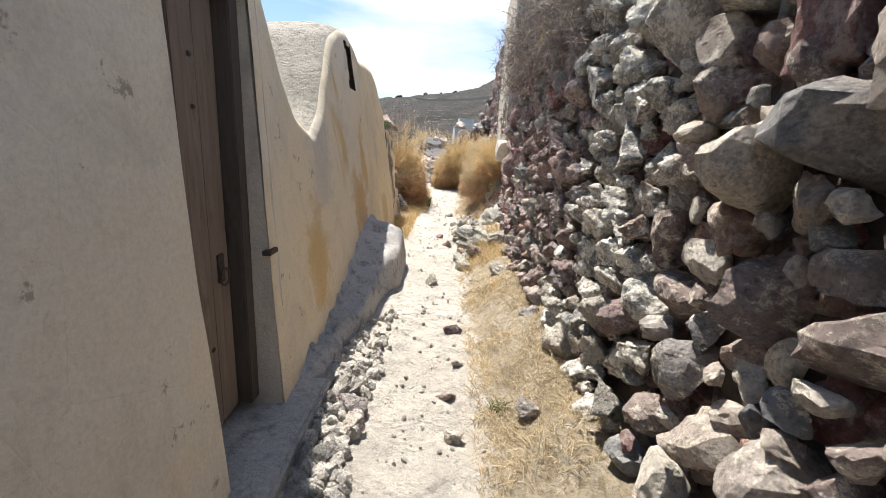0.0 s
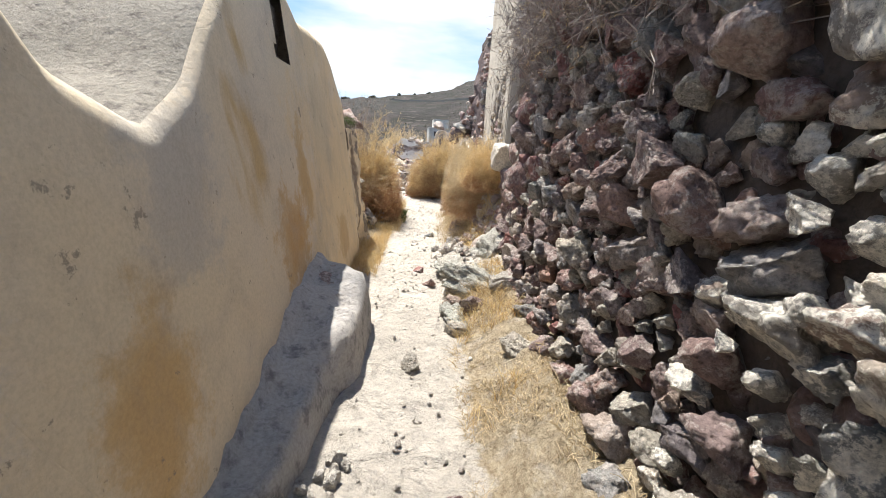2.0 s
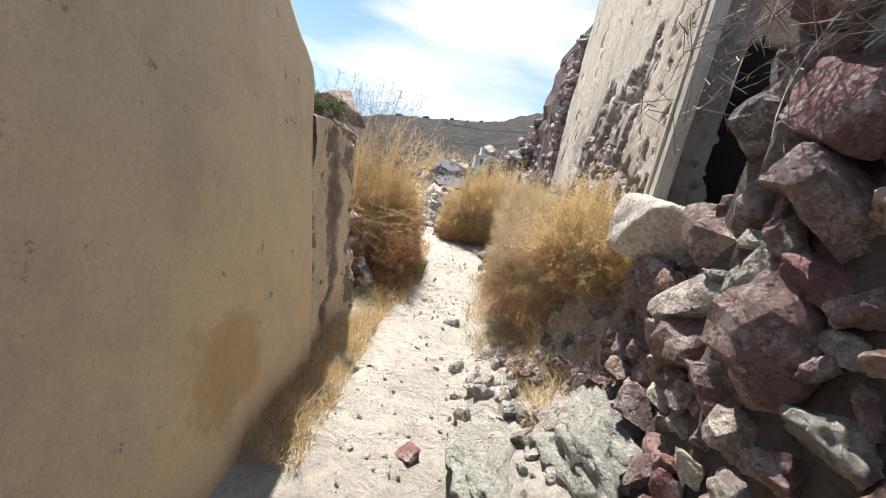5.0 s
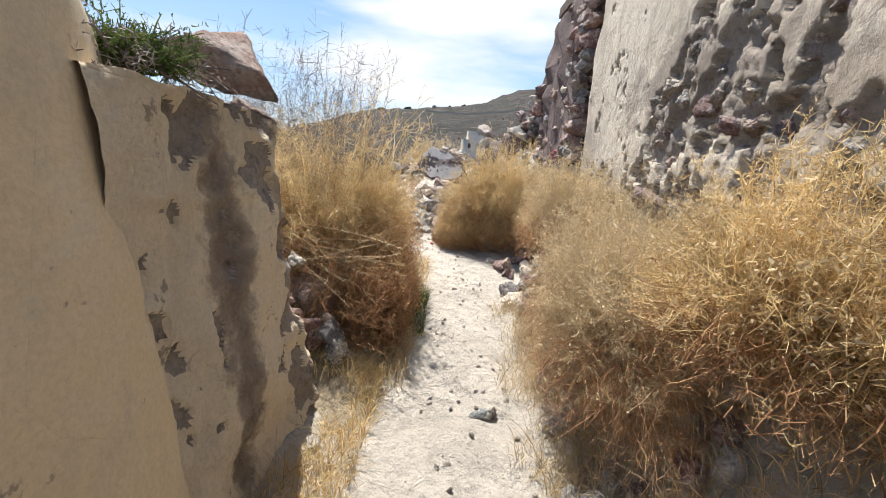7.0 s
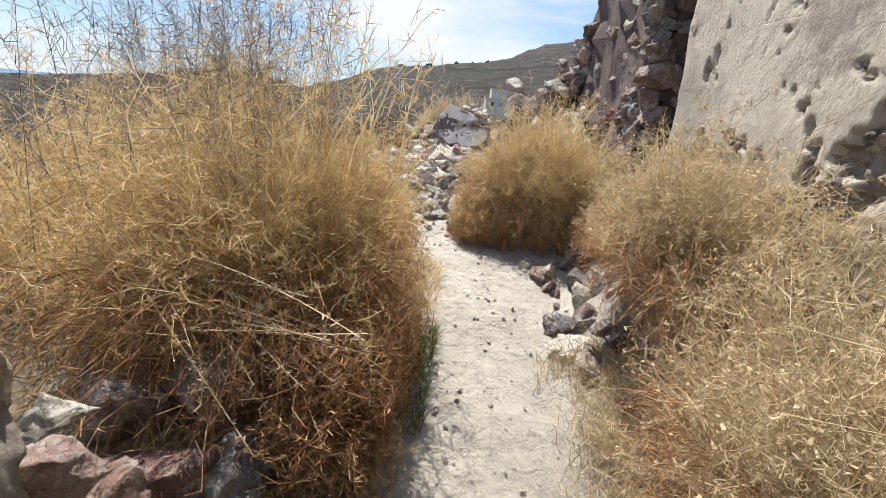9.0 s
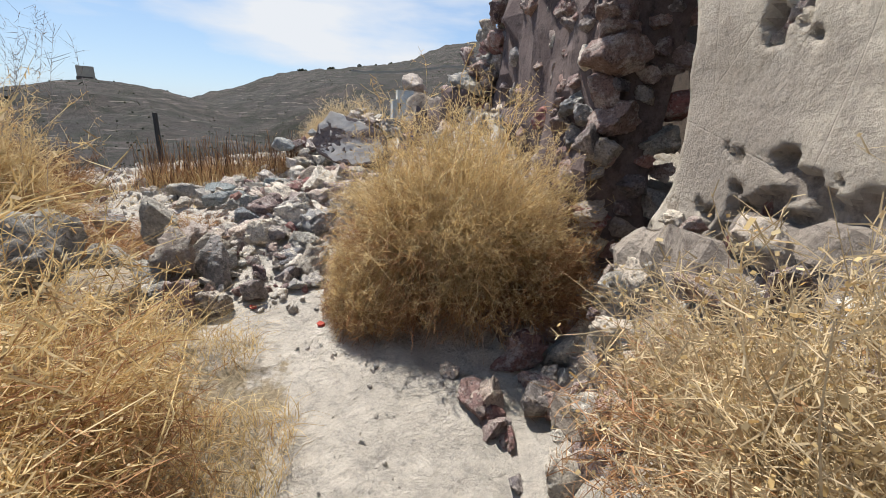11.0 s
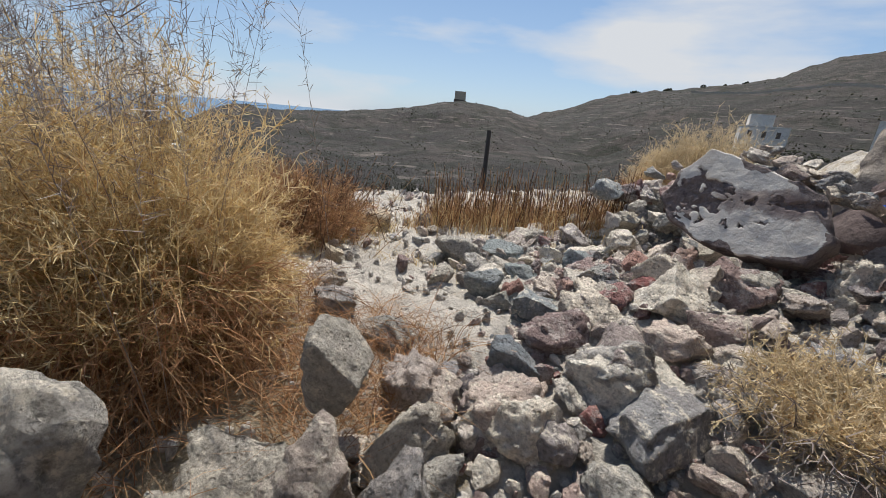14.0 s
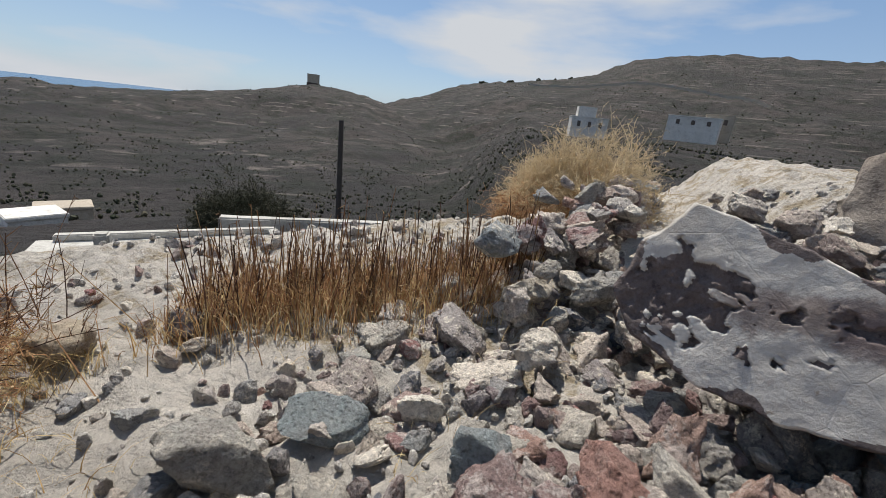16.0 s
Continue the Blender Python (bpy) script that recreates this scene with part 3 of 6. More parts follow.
# ---- ground ----
def ground_height(x, y):
    x, y = np.asarray(x, float), np.asarray(y, float)
    z = np.interp(y, [-4, 9, 11, 13, 13.6, 14.3, 15, 16, 17, 18, 20, 24], [-0.13, -0.13, -0.07, 0.02, 0.1, 0.22, 0.33, 0.36, 0.32, 0.4, 0.66, 0.75])
    lane = 1 - smooth(y, 6.6, 7.6)
    z = z + lane * smooth(x, 0.28, 0.85) * 0.3
    bank = smooth(y, 6.6, 7.8) * (1 - smooth(y, 10.6, 12.0))
    z = z + bank * (smooth(x, 0.62, 1.22) * 1.2 + smooth(x, 0.3, 0.7) * 0.1)
    z = z + smooth(y, 12.4, 13.6) * smooth(x, 0.3, 1.6) * 0.6
    z = z + 0.12 * smooth(y, 5.6, 6.3) * (1 - smooth(y, 7.8, 8.6)) * smooth(x, 0.2, 0.4)
    z = z + 0.3 * smooth(y, 9.0, 9.6) * (1 - smooth(y, 12.3, 13.3)) * smooth(-x, 0.5, 1.5)
    z = z + 0.3 * np.exp(-((x + 0.75) ** 2 / 0.8 + (y - 15.9) ** 2 / 1.3))
    z = z + smooth(y, 14.6, 16.2) * smooth(x, -0.5, 1.4) * (0.75 - 0.35 * smooth(y, 18.2, 20))
    brink = (x + 2.0) * -0.62 + (y - 20.6) * 0.78
    z = z - smooth(-x, 5.4, 9) * 1.6 * smooth(y, 9, 13) - smooth(brink, -0.2, 1.6) * 1.7 * smooth(-x, -0.4, 1.2)
    rocky = smooth(y, 13.2, 14.2) + 0.6 * smooth(y, 5.8, 6.4) * (1 - smooth(y, 8, 9)) * smooth(x, 0.2, 0.5) + 0.4 * smooth(x, 0.3, 0.6)
    return z + fbm(x * 1.3, y * 1.3, 3, 5) * 0.035 + fbm(x * 6, y * 6, 4, 9) * (0.032 + 0.055 * np.clip(rocky, 0, 1)) + np.abs(fbm(x * 11, y * 11, 3, 19)) * -0.02


gx, gy = np.arange(-9.0, 6.01, 0.05), np.arange(-4.0, 23.01, 0.05)
XX, YY = np.meshgrid(gx, gy)
ZZ = ground_height(XX, YY)
me = data_mesh("ground", np.stack([XX, YY, ZZ], -1).reshape(-1, 3), grid_faces(len(gy), len(gx)), M_GROUND, True)
litter = (1 - smooth(YY, 8, 9)) * smooth(XX, 0.2, 0.42) * (1 - 0.55 * smooth(YY, 5.6, 6.3)) * 0.8
litter = np.maximum(litter, 0.75 * smooth(YY, 8.2, 9) * (1 - smooth(YY, 12.2, 13.2)) * np.maximum(smooth(XX, 0.3, 0.7) * (1 - smooth(YY, 10.3, 11.0)), smooth(-XX, 0.35, 0.6)))
litter = np.maximum(litter, 0.8 * smooth(YY, 11.4, 12.2) * smooth(-XX, 0.9, 1.5) * (1 - smooth(YY, 14, 14.9)))
litter = np.maximum(litter, 0.5 * smooth(YY, 16.7, 17.3) * smooth(XX, -3.8, -3.2) * (1 - smooth(XX, -1.2, -0.6)))
litter = np.maximum(litter, 0.4 * smooth(YY, 14.8, 15.6) * smooth(-XX, 3.4, 3.9))
litter = np.maximum(litter, 0.45 * smooth(YY, 14.6, 15.6) * smooth(XX, -0.3, 0.3))
at = me.attributes.new("litter", "FLOAT", "POINT")
at.data.foreach_set("value", litter.astype(np.float32).ravel())
tagged(new("ground", me), "pale dusty footpath ground with straw litter and grit", "ground", kind="structure")

# ---- far landscape: valley, terraced hills, sea ----
CX, CY, EYE = -1.4, 15.0, 1.84


def landscape_height(az, rr):
    """az: degrees to the left of straight ahead."""
    right_az = np.array([-180, -60, -40, -28, -17.4, -12, -7.9, -3.5, -0.5, 3, 6.3, 9.5, 12.7, 17, 21.9, 26, 40, 180])
    right_el = np.array([6, 7, 8, 8.7, 9.0, 8.85, 8.3, 6.5, 5.8, 5.35, 4.95, 4.6, 3.9, 2.4, 0.9, -1.5, -3, -3])
    left_az = np.array([-180, 5, 15, 21.9, 25, 28, 31, 34, 37.4, 43, 48.5, 52, 55.6, 57.5, 59, 61, 63, 66, 75, 110, 180])
    left_el = np.array([-3, -3, -1, 0.85, 1.5, 1.9, 2.05, 1.5, 0.7, -0.1, -0.74, -1.0, -0.95, -0.7, -0.85, -1.6, -2.6, -4, -4.6, -4, 0])
    jag = fbm(az * 0.9, az * 0 + 3, 4, 21) * 0.12
    lr = np.log(np.maximum(rr, 1))
    zl = EYE + 700 * np.tan(np.radians(np.interp(az, left_az, left_el) + jag))
    zr = EYE + 1150 * np.tan(np.radians(np.interp(az, right_az, right_el) + jag))
    nodes_l = np.log([4, 9, 14, 30, 60, 120, 220, 330])
    val_l = np.array([-1.2, -1.6, -2.4, -6, -12, -19, -23, -20])
    low_l = np.interp(lr, nodes_l, val_l)
    up_l = smooth(rr, 260, 700) ** 1.25
    hl = low_l * (1 - up_l) + zl * up_l
    hl = np.where(rr > 700, zl - (rr - 700) * 0.16, hl)
    nodes_r = np.log([4, 9, 14, 30, 60, 120, 250, 400])
    val_r = np.array([-1.2, -0.9, -0.3, -0.6, -1.0, 1.0, 4, 9])
    low_r = np.interp(lr, nodes_r, val_r)
    w = smooth(az, 3, 17)
    low_r = low_r * (1 - w) + np.interp(lr, nodes_l, val_l) * w
    up_r = smooth(rr, 230, 1150) ** 1.1
    hr = low_r * (1 - up_r) + zr * up_r
    hr = np.where(rr > 1150, zr - (rr - 1150) * 0.1, hr)
    side = smooth(az, 2, 20) * (1 - smooth(az, 110, 150))
    h = np.maximum(hl * side + hr * (1 - side), np.where(rr > 420, hr, -999))
    x, y = -np.sin(np.radians(az)) * rr, np.cos(np.radians(az)) * rr
    bumpy = (fbm(x * 0.02, y * 0.02, 4, 31) * np.minimum(rr * 0.012, 5.0) + np.abs(fbm(x * 0.0075, y * 0.0075, 3, 37)) * -26 * smooth(rr, 180, 420)) * smooth(rr, 12, 60) * (1 - 0.8 * smooth(rr, 480, 640) * (1 - smooth(rr, 760, 900)))
    step = 3.2
    q = h + bumpy
    t = q / step - np.floor(q / step)
    terr = (np.floor(q / step) + smooth(t, 0.55, 1.0)) * step
    return np.where((rr > 40) & (rr < 620), q * 0.55 + terr * 0.45, q)


az = np.concatenate([np.arange(-60, 115, 0.3), np.arange(115, 300, 1.5)])
rr = np.exp(np.linspace(math.log(4), math.log(4300), 170))
AZ, RR = np.meshgrid(np.append(az, 300.0), rr)
HH = landscape_height(np.where(AZ > 180, AZ - 360, AZ), RR)
LX, LY = CX - np.sin(np.radians(AZ)) * RR, CY + np.cos(np.radians(AZ)) * RR
inside = (LX > -9.5) & (LX < 6.5) & (LY > -4.5) & (LY < 23.5)
HH = np.where(inside, np.minimum(HH, -1.6), HH)
me = data_mesh("hillside", np.stack([LX, LY, HH], -1).reshape(-1, 3), grid_faces(len(rr), len(az) + 1)[:, ::-1], M_HILL, True)
tagged(new("ground_hills", me), "dry terraced valley and hills with dark scrub", "hillside", kind="structure")
me = data_mesh("sea", [(-5200, -2000, -44), (3000, -2000, -44), (3000, 6200, -44), (-5200, 6200, -44)], [(0, 1, 2, 3)], M_SEA)
tagged(new("water_sea", me), "hazy blue sea beyond the coast", "sea", kind="structure")

# ---- ochre house on the west side of the lane ----
TOP_Y = [-4, 2.62, 2.78, 2.86, 3.02, 3.4, 3.75, 4.05, 4.5, 4.9, 5.25, 5.6, 5.85, 6.3, 6.8, 7.1, 7.4, 7.7, 7.95, 8.15]
TOP_Z = [3.3, 3.2, 2.35, 1.92, 1.65, 1.5, 1.7, 2.02, 2.45, 2.62, 2.68, 2.6, 2.47, 2.5, 2.5, 2.36, 2.12, 1.95, 1.75, 1.6]
DOOR_Y0, DOOR_Y1, DOOR_Z = 1.41, 2.04, 2.1


def west_face(y, z):
    lean = smooth(y, 2.05, 2.65)
    x = -0.86 - (0.05 + 0.09 * lean) * np.asarray(z) - 0.03 * lean - 0.9 * np.maximum(np.asarray(y) - 7.55, 0) ** 2
    return x + fbm(np.asarray(y) * 1.1, np.asarray(z) * 1.1, 3, 41) * 0.022


cols = np.unique(np.concatenate([np.arange(-4, 8.16, 0.07), [DOOR_Y0, DOOR_Y1]]))
tops = np.interp(cols, TOP_Y, TOP_Z)
low = np.minimum(DOOR_Z, tops - 0.28)
N1, N2, N3 = 26, 12, 14
ky = np.concatenate([np.linspace(0, 1, N1 + 1)])
rows = [-0.35 + (low + 0.35) * s for s in ky] + [low + (tops - low) * s for s in np.linspace(0, 1, N2 + 1)[1:]]
Z = np.array(rows)
Y = np.broadcast_to(cols, Z.shape)
X = west_face(Y, Z)
edge = np.clip((Z - (tops - 0.12)) / 0.12, 0, 1)
X = X - 0.12 * (1 - np.sqrt(np.maximum(1 - edge**2, 0)))
back = np.linspace(0, 1, N3 + 1)[1:, None]
XB = X[-1] - back * 3.2
ZB = np.broadcast_to(Z[-1], XB.shape) + fbm(XB * 2.5, np.broadcast_to(cols, XB.shape) * 2.5, 3, 8) * 0.05
P = np.concatenate([np.stack([X, Y, Z], -1), np.stack([XB, np.broadcast_to(cols, XB.shape), ZB], -1)])
F = grid_faces(P.shape[0], P.shape[1])[:, ::-1]
flat = P.reshape(-1, 3)
mid = flat[F].mean(1)
row_of = F.min(1) // P.shape[1]
hole = (mid[:, 1] > DOOR_Y0) & (mid[:, 1] < DOOR_Y1) & (row_of < N1)
slit = (np.abs(mid[:, 1] - 5.24 + 0.1 * (mid[:, 2] - 2.2)) < 0.16 + 0.12 * fbm(mid[:, 2] * 6, mid[:, 1] * 4, 2, 3)) & (mid[:, 2] > 2.0) & (mid[:, 2] < 2.5) & (row_of < N1 + N2)
keep = ~(hole | slit)
me = data_mesh("wall_west", flat, F[keep], [M_OCHRE, M_ROOF], True, (row_of >= N1 + N2 - 1)[keep].astype(int))
tagged(new("wall_west", me), "sunburnt ochre plaster wall with stains and a rounded vault", "wall", kind="structure")


def box_arrays(x0, x1, y0, y1, z0, z1):
    v = np.array([(x, y, z) for x in (x0, x1) for y in (y0, y1) for z in (z0, z1)], float)
    f = np.array([(0, 1, 3, 2), (4, 6, 7, 5), (0, 4, 5, 1), (2, 3, 7, 6), (0, 2, 6, 4), (1, 5, 7, 3)])
    return v, f


def worn_box(name, mat, x0, x1, y0, y1, z0, z1, step=0.08, rough=0.02, seed=1, bevel=0.02):
    """A box with worn, uneven faces and rounded edges."""
    bm = bmesh.new()
    bmesh.ops.create_cube(bm, size=1)
    size = Vector((x1 - x0, y1 - y0, z1 - z0))
    for v in bm.verts:
        v.co = Vector((v.co.x * size.x, v.co.y * size.y, v.co.z * size.z))
    bmesh.ops.bevel(bm, geom=bm.edges[:], offset=bevel, segments=2, affect="EDGES")
    for axis in range(3):
        n = int(size[axis] / step)
        for i in range(1, n):
            co = [0, 0, 0]
            no = [0, 0, 0]
            co[axis] = -size[axis] / 2 + size[axis] * i / n
            no[axis] = 1
            bmesh.ops.bisect_plane(bm, geom=bm.verts[:] + bm.edges[:] + bm.faces[:], plane_co=co, plane_no=no)
    off = Vector((seed * 3.7, seed * 1.3, seed * 7.1))
    bm.normal_update()
    for v in bm.verts:
        v.co += v.normal * rough * noise.fractal(v.co * 3.0 + off, 1.0, 2.1, 4)
    mid = Vector(((x0 + x1) / 2, (y0 + y1) / 2, (z0 + z1) / 2))
    for v in bm.verts:
        v.co += mid
    me = bpy.data.meshes.new(name)
    bm.to_mesh(me)
    bm.free()
    me.materials.append(mat)
    return me


# recesses behind the slit and the door, body of the house behind its face
tagged(new("wall_west_core", data_mesh("core", *box_arrays(-4.4, -1.3, -4, 8.0, -0.4, 1.35), M_CORE)), "dark stone core behind the plaster", "wall", kind="structure")
tagged(new("wall_slit_back", worn_box("wall_slit_back", M_BANK, -1.75, -1.33, 4.85, 5.65, 1.8, 2.44, 0.05, 0.05, 21, 0.03)), "crumbling brown rubble behind the slit in the plaster", "wall", kind="structure")


def leant(v, f):
    v = v.copy()
    v[:, 0] -= 0.05 * v[:, 2]
    return v, f


jamb = [box_arrays(-1.2, -0.9, DOOR_Y0 - 0.03, DOOR_Y0, -0.3, DOOR_Z), box_arrays(-1.2, -0.868, DOOR_Y1, DOOR_Y1 + 0.12, -0.3, DOOR_Z), box_arrays(-1.2, -0.866, DOOR_Y0 - 0.1, DOOR_Y1 + 0.1, DOOR_Z, DOOR_Z + 0.14)]
tagged(new("trim_door_jamb", data_mesh("jamb", *leant(*join_parts(jamb)), M_OLD)), "peeling whitewashed door jamb", "door jamb", kind="structure")
tagged(new("threshold", worn_box("threshold", M_CONCRETE, -1.25, -0.68, DOOR_Y0 - 0.3, DOOR_Y1 + 0.3, -0.3, -0.03, 0.1, 0.015, 4)), "worn grey concrete threshold below the door", "threshold", kind="structure")

door = thing("door", "old dark-brown plank door, shut, with peeling paint", "door", kind="structure")
for i in range(3):
    y0 = DOOR_Y0 + 0.05 + i * 0.16
    part("plank", worn_box("plank", M_DOOR, -1.12, -1.07 + 0.005 * (i % 2), y0, y0 + 0.156, 0.03, 2.02, 0.3, 0.003, i, 0.005), door)
# far post: its near-black wood paints in the shadow gap beside the jamb
part("shadow_gap_post", worn_box("shadow_gap_post", M_POLE, -1.14, -1.0, DOOR_Y1 - 0.09, DOOR_Y1 - 0.003, 0.02, 2.085, 0.3, 0.003, 8, 0.006), door, "wooden side post, coloured nearly black for the shadow gap by the jamb")
part("frame", data_mesh("frame", *join_parts([box_arrays(-1.14, -1.04, DOOR_Y0 + 0.002, DOOR_Y0 + 0.045, 0.02, 2.09), box_arrays(-1.14, -1.03, DOOR_Y0 + 0.045, DOOR_Y1 - 0.09, 2.025, 2.09)]), M_DOOR), door, "dark wooden door frame")
part("lock_plate", worn_box("lock_plate", M_IRON, -1.075, -1.06, 1.83, 1.88, 0.76, 0.9, 0.1, 0.001, 3, 0.003), door, "rusty iron lock plate")
turn = np.linspace(0, 2 * np.pi, 25)[:-1]
ring = np.array([[(-1.045 + 0.006 * math.cos(w), 1.85 + (0.04 + 0.006 * math.sin(w)) * math.sin(a), 0.79 + (0.04 + 0.006 * math.sin(w)) * math.cos(a)) for w in np.linspace(0, 2 * np.pi, 9)] for a in np.append(turn, turn[0])])
part("handle", data_mesh("handle", ring.reshape(-1, 3), grid_faces(*ring.shape[:2]), M_IRON, True), door, "rusty iron pull ring")
for z in (0.45, 1.55, 1.75):
    part("bolt", worn_box("bolt", M_IRON, -1.075, -1.058, 1.72, 1.745, z, z + 0.02, 0.05, 0.001, 3, 0.004), door, "rusty bolt head")
bar = part("latch_staple", worn_box("latch_staple", M_IRON, -0.93, -0.885, 2.0, 2.1, 0.86, 0.885, 0.05, 0.001, 3, 0.003), door, "iron staple let into the jamb")

# sloping concrete bench along the wall
ys = np.arange(2.3, 5.53, 0.03)
rise = np.interp(ys, [2.3, 3.0, 4.0, 4.6, 5.2, 5.36, 5.46, 5.53], [-0.02, 0.03, 0.16, 0.33, 0.44, 0.43, 0.3, -0.25])
out = np.interp(ys, [2.3, 3.1, 3.6, 4.1, 4.4, 5.0, 5.4, 5.53], [-0.72, -0.66, -0.58, -0.55, -0.43, -0.42, -0.46, -0.6])
prof = []
for s in np.linspace(0, 1, 9):
    xw = west_face(ys, rise) - 0.03
    prof.append(np.stack([xw * (1 - s) + (out - 0.1) * s, ys, rise * (1 - s) + (rise * 0.78 - 0.02) * s + 0.05 * (s < 0.2)], 1))
for s in np.linspace(0.15, 1, 7):
    prof.append(np.stack([out - 0.1 + 0.1 * s**0.6, ys, (rise * 0.78 - 0.02) * (1 - s) + (-0.32) * s], 1))
Pb = np.array(prof)
Pb[..., 2] += fbm(Pb[..., 1] * 5, Pb[..., 0] * 5, 6, 12) * 0.085
Pb[..., 0] += fbm(Pb[..., 1] * 3, Pb[..., 2] * 3, 4, 13) * 0.03
tagged(new("bench_plinth", data_mesh("plinth", Pb.reshape(-1, 3), grid_faces(*Pb.shape[:2]), M_CONCRETE, True)), "crumbling grey concrete plinth sloping along the ochre wall", "plinth", kind="structure")
me = rock_mesh("stone", 77, M_LAVA, 4, 8, 0.12)
tagged(rock_object("plinth_end_stone", me, (-0.8, 5.08, 0.31), (0.18, 0.27, 0.08), Euler((0.2, 0.1, 0.1))), "dark stone at the end of the plinth", "stone")

# second, lower wall beyond the house, broken at its end
ys = np.arange(7.7, 9.26, 0.0125)
zs = np.arange(-0.35, 1.72, 0.0125)
YW, ZW = np.meshgrid(ys, zs)
endy = 8.98 + 0.22 * smooth(1.0 - ZW, 0, 1) + fbm(ZW * 3.1, ZW * 0 + 1, 4, 77) * 0.16
YW = 7.7 + (YW - 7.7) / (ys[-1] - 7.7) * (endy - 7.7)
topz = 1.62 - 0.08 * smooth(YW, 8.3, 8.9) + fbm(YW * 3, YW * 0, 3, 5) * 0.05
ZW = np.minimum(ZW, topz)
XW = -0.97 - 0.11 * ZW + fbm(YW * 2.8, ZW * 2.8, 5, 61) * 0.075 - 0.22 * smooth(YW, endy - 0.14, endy) ** 2
XW = XW + fbm(YW * 14, ZW * 14, 4, 64) * 0.035 * np.exp(-((YW - 8.3) / 0.2) ** 2) + fbm(YW * 8, ZW * 8, 4, 65) * 0.05 * smooth(YW, 8.55, 8.8)
flake = smooth(fbm(YW * 3.6, ZW * 3.1, 4, 66) + 0.3 * fbm(YW * 13, ZW * 13, 3, 67) + 0.25 * smooth(YW, 8.5, 8.9) + 0.12 * smooth(ZW, 0.9, 1.3) - 0.3, 0.0, 0.06)
XW = XW - flake * (0.024 - 0.03 * np.abs(fbm(YW * 9, ZW * 9, 3, 68)))
hl = ((YW - 8.86) / 0.09) ** 2 + ((ZW - 0.93) / 0.1) ** 2
XW = XW - 0.22 * np.clip(1.3 - hl, 0, 1)
ends = np.stack([np.stack([XW[:, -1] - 0.55 * s, YW[:, -1] + 0.06 * fbm(ZW[:, -1] * 5 + s * 4, s * 3 + ZW[:, -1] * 0, 3, 6), ZW[:, -1]], 1) for s in np.linspace(0.15, 1, 8)], 1)
Pw = np.concatenate([np.stack([XW, YW, ZW], -1), ends], 1)
top = np.stack([np.stack([Pw[-1, :, 0] - 0.55 * s, Pw[-1, :, 1], Pw[-1, :, 2] + 0.02 * s], 1) for s in np.linspace(0.1, 1, 6)], 0)
Pw = np.concatenate([Pw, top])
Fw = grid_faces(*Pw.shape[:2])[:, ::-1]
bare = np.ones(Pw.shape[:2])
bare[: flake.shape[0], : flake.shape[1]] = flake
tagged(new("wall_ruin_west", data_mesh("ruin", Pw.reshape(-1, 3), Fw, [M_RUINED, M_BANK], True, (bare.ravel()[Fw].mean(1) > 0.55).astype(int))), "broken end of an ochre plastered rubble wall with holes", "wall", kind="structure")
R = np.random.RandomState(5)
for y, z, s in ((8.6, 1.75, 0.23), (8.82, 1.56, 0.1)):
    tagged(rock_object("wall_stone", ROCKS["lava"][R.randint(9)], (-1.22, y, z), (s * 1.1, s * 1.35, s * 0.75), spin(R, 0.3)), "brown capping stone loose on the broken wall", "stone", "stones on the broken wall")

tagged(rock_object("wall_stone", ROCKS["crust"][3], (-1.06, 8.99, 0.78), (0.07, 0.07, 0.05), Euler((0.2, 0.3, 0.4))), "white mortar lump below the hole in the broken wall", "stone", "stones on the broken wall")
for y, z, q in ((9.06, 0.5, 0.13), (9.1, 0.25, 0.16), (9.1, 0.0, 0.17)):
    tagged(rock_object("wall_stone", ROCKS["lava"][int(q * 100) % 9], (-1.2, y, z), (q * 1.2, q, q * 0.8), spin(R, 0.4)), "dark rubble stone bared in the broken wall end", "stone", "stones on the broken wall")

# ---- dry stone wall on the east side ----
def scatter_wall(y0, y1, z0, z1, size, r, tries=9000):
    got = []
    for _ in range(tries):
        y, z = r.uniform(y0, y1), r.uniform(z0, z1)
        s = size(y, z) * r.choice([0.5, 0.7, 0.85, 1.0, 1.12])
        if all(((y - b) / 1.25) ** 2 + ((z - c) / 0.85) ** 2 > (0.8 * (s + q)) ** 2 for b, c, q in got):
            got.append((y, z, s))
    for _ in range(tries):
        y, z = r.uniform(y0, y1), r.uniform(z0, z1)
        s = 0.045
        if all(((y - b) / 1.25) ** 2 + ((z - c) / 0.85) ** 2 > (0.86 * (s + q)) ** 2 for b, c, q in got):
            got.append((y, z, s))
    return got


R = np.random.RandomState(11)
east = thing("dry_stone_wall", "dry stone wall of grey and dark red lava stones", "stone wall", kind="structure")
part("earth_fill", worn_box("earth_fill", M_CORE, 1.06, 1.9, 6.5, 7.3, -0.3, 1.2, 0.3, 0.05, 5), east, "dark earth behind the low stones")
part("earth_and_shade_core", worn_box("earth_and_shade_core", M_CORE, 1.04, 1.9, -4, 6.68, -0.3, 2.5, 0.4, 0.06, 3), east, "dark earth behind the stones")
stones = [s for s in scatter_wall(-1.2, 7.25, 0.0, 2.6, lambda y, z: (0.15 if y < 2.6 else 0.115) * (0.85 + 0.25 * (z > 1.0)), R) if not (s[0] > 6.72 and s[1] > 1.22)]
fill = [(0.99 + 0.016 * y + R.uniform(0, 0.08), y, z, R.uniform(0.06, 0.12)) for y, z in zip(R.uniform(-1.2, 7.2, 1500), R.uniform(0, 2.6, 1500)) if not (y > 6.72 and z > 1.3)]
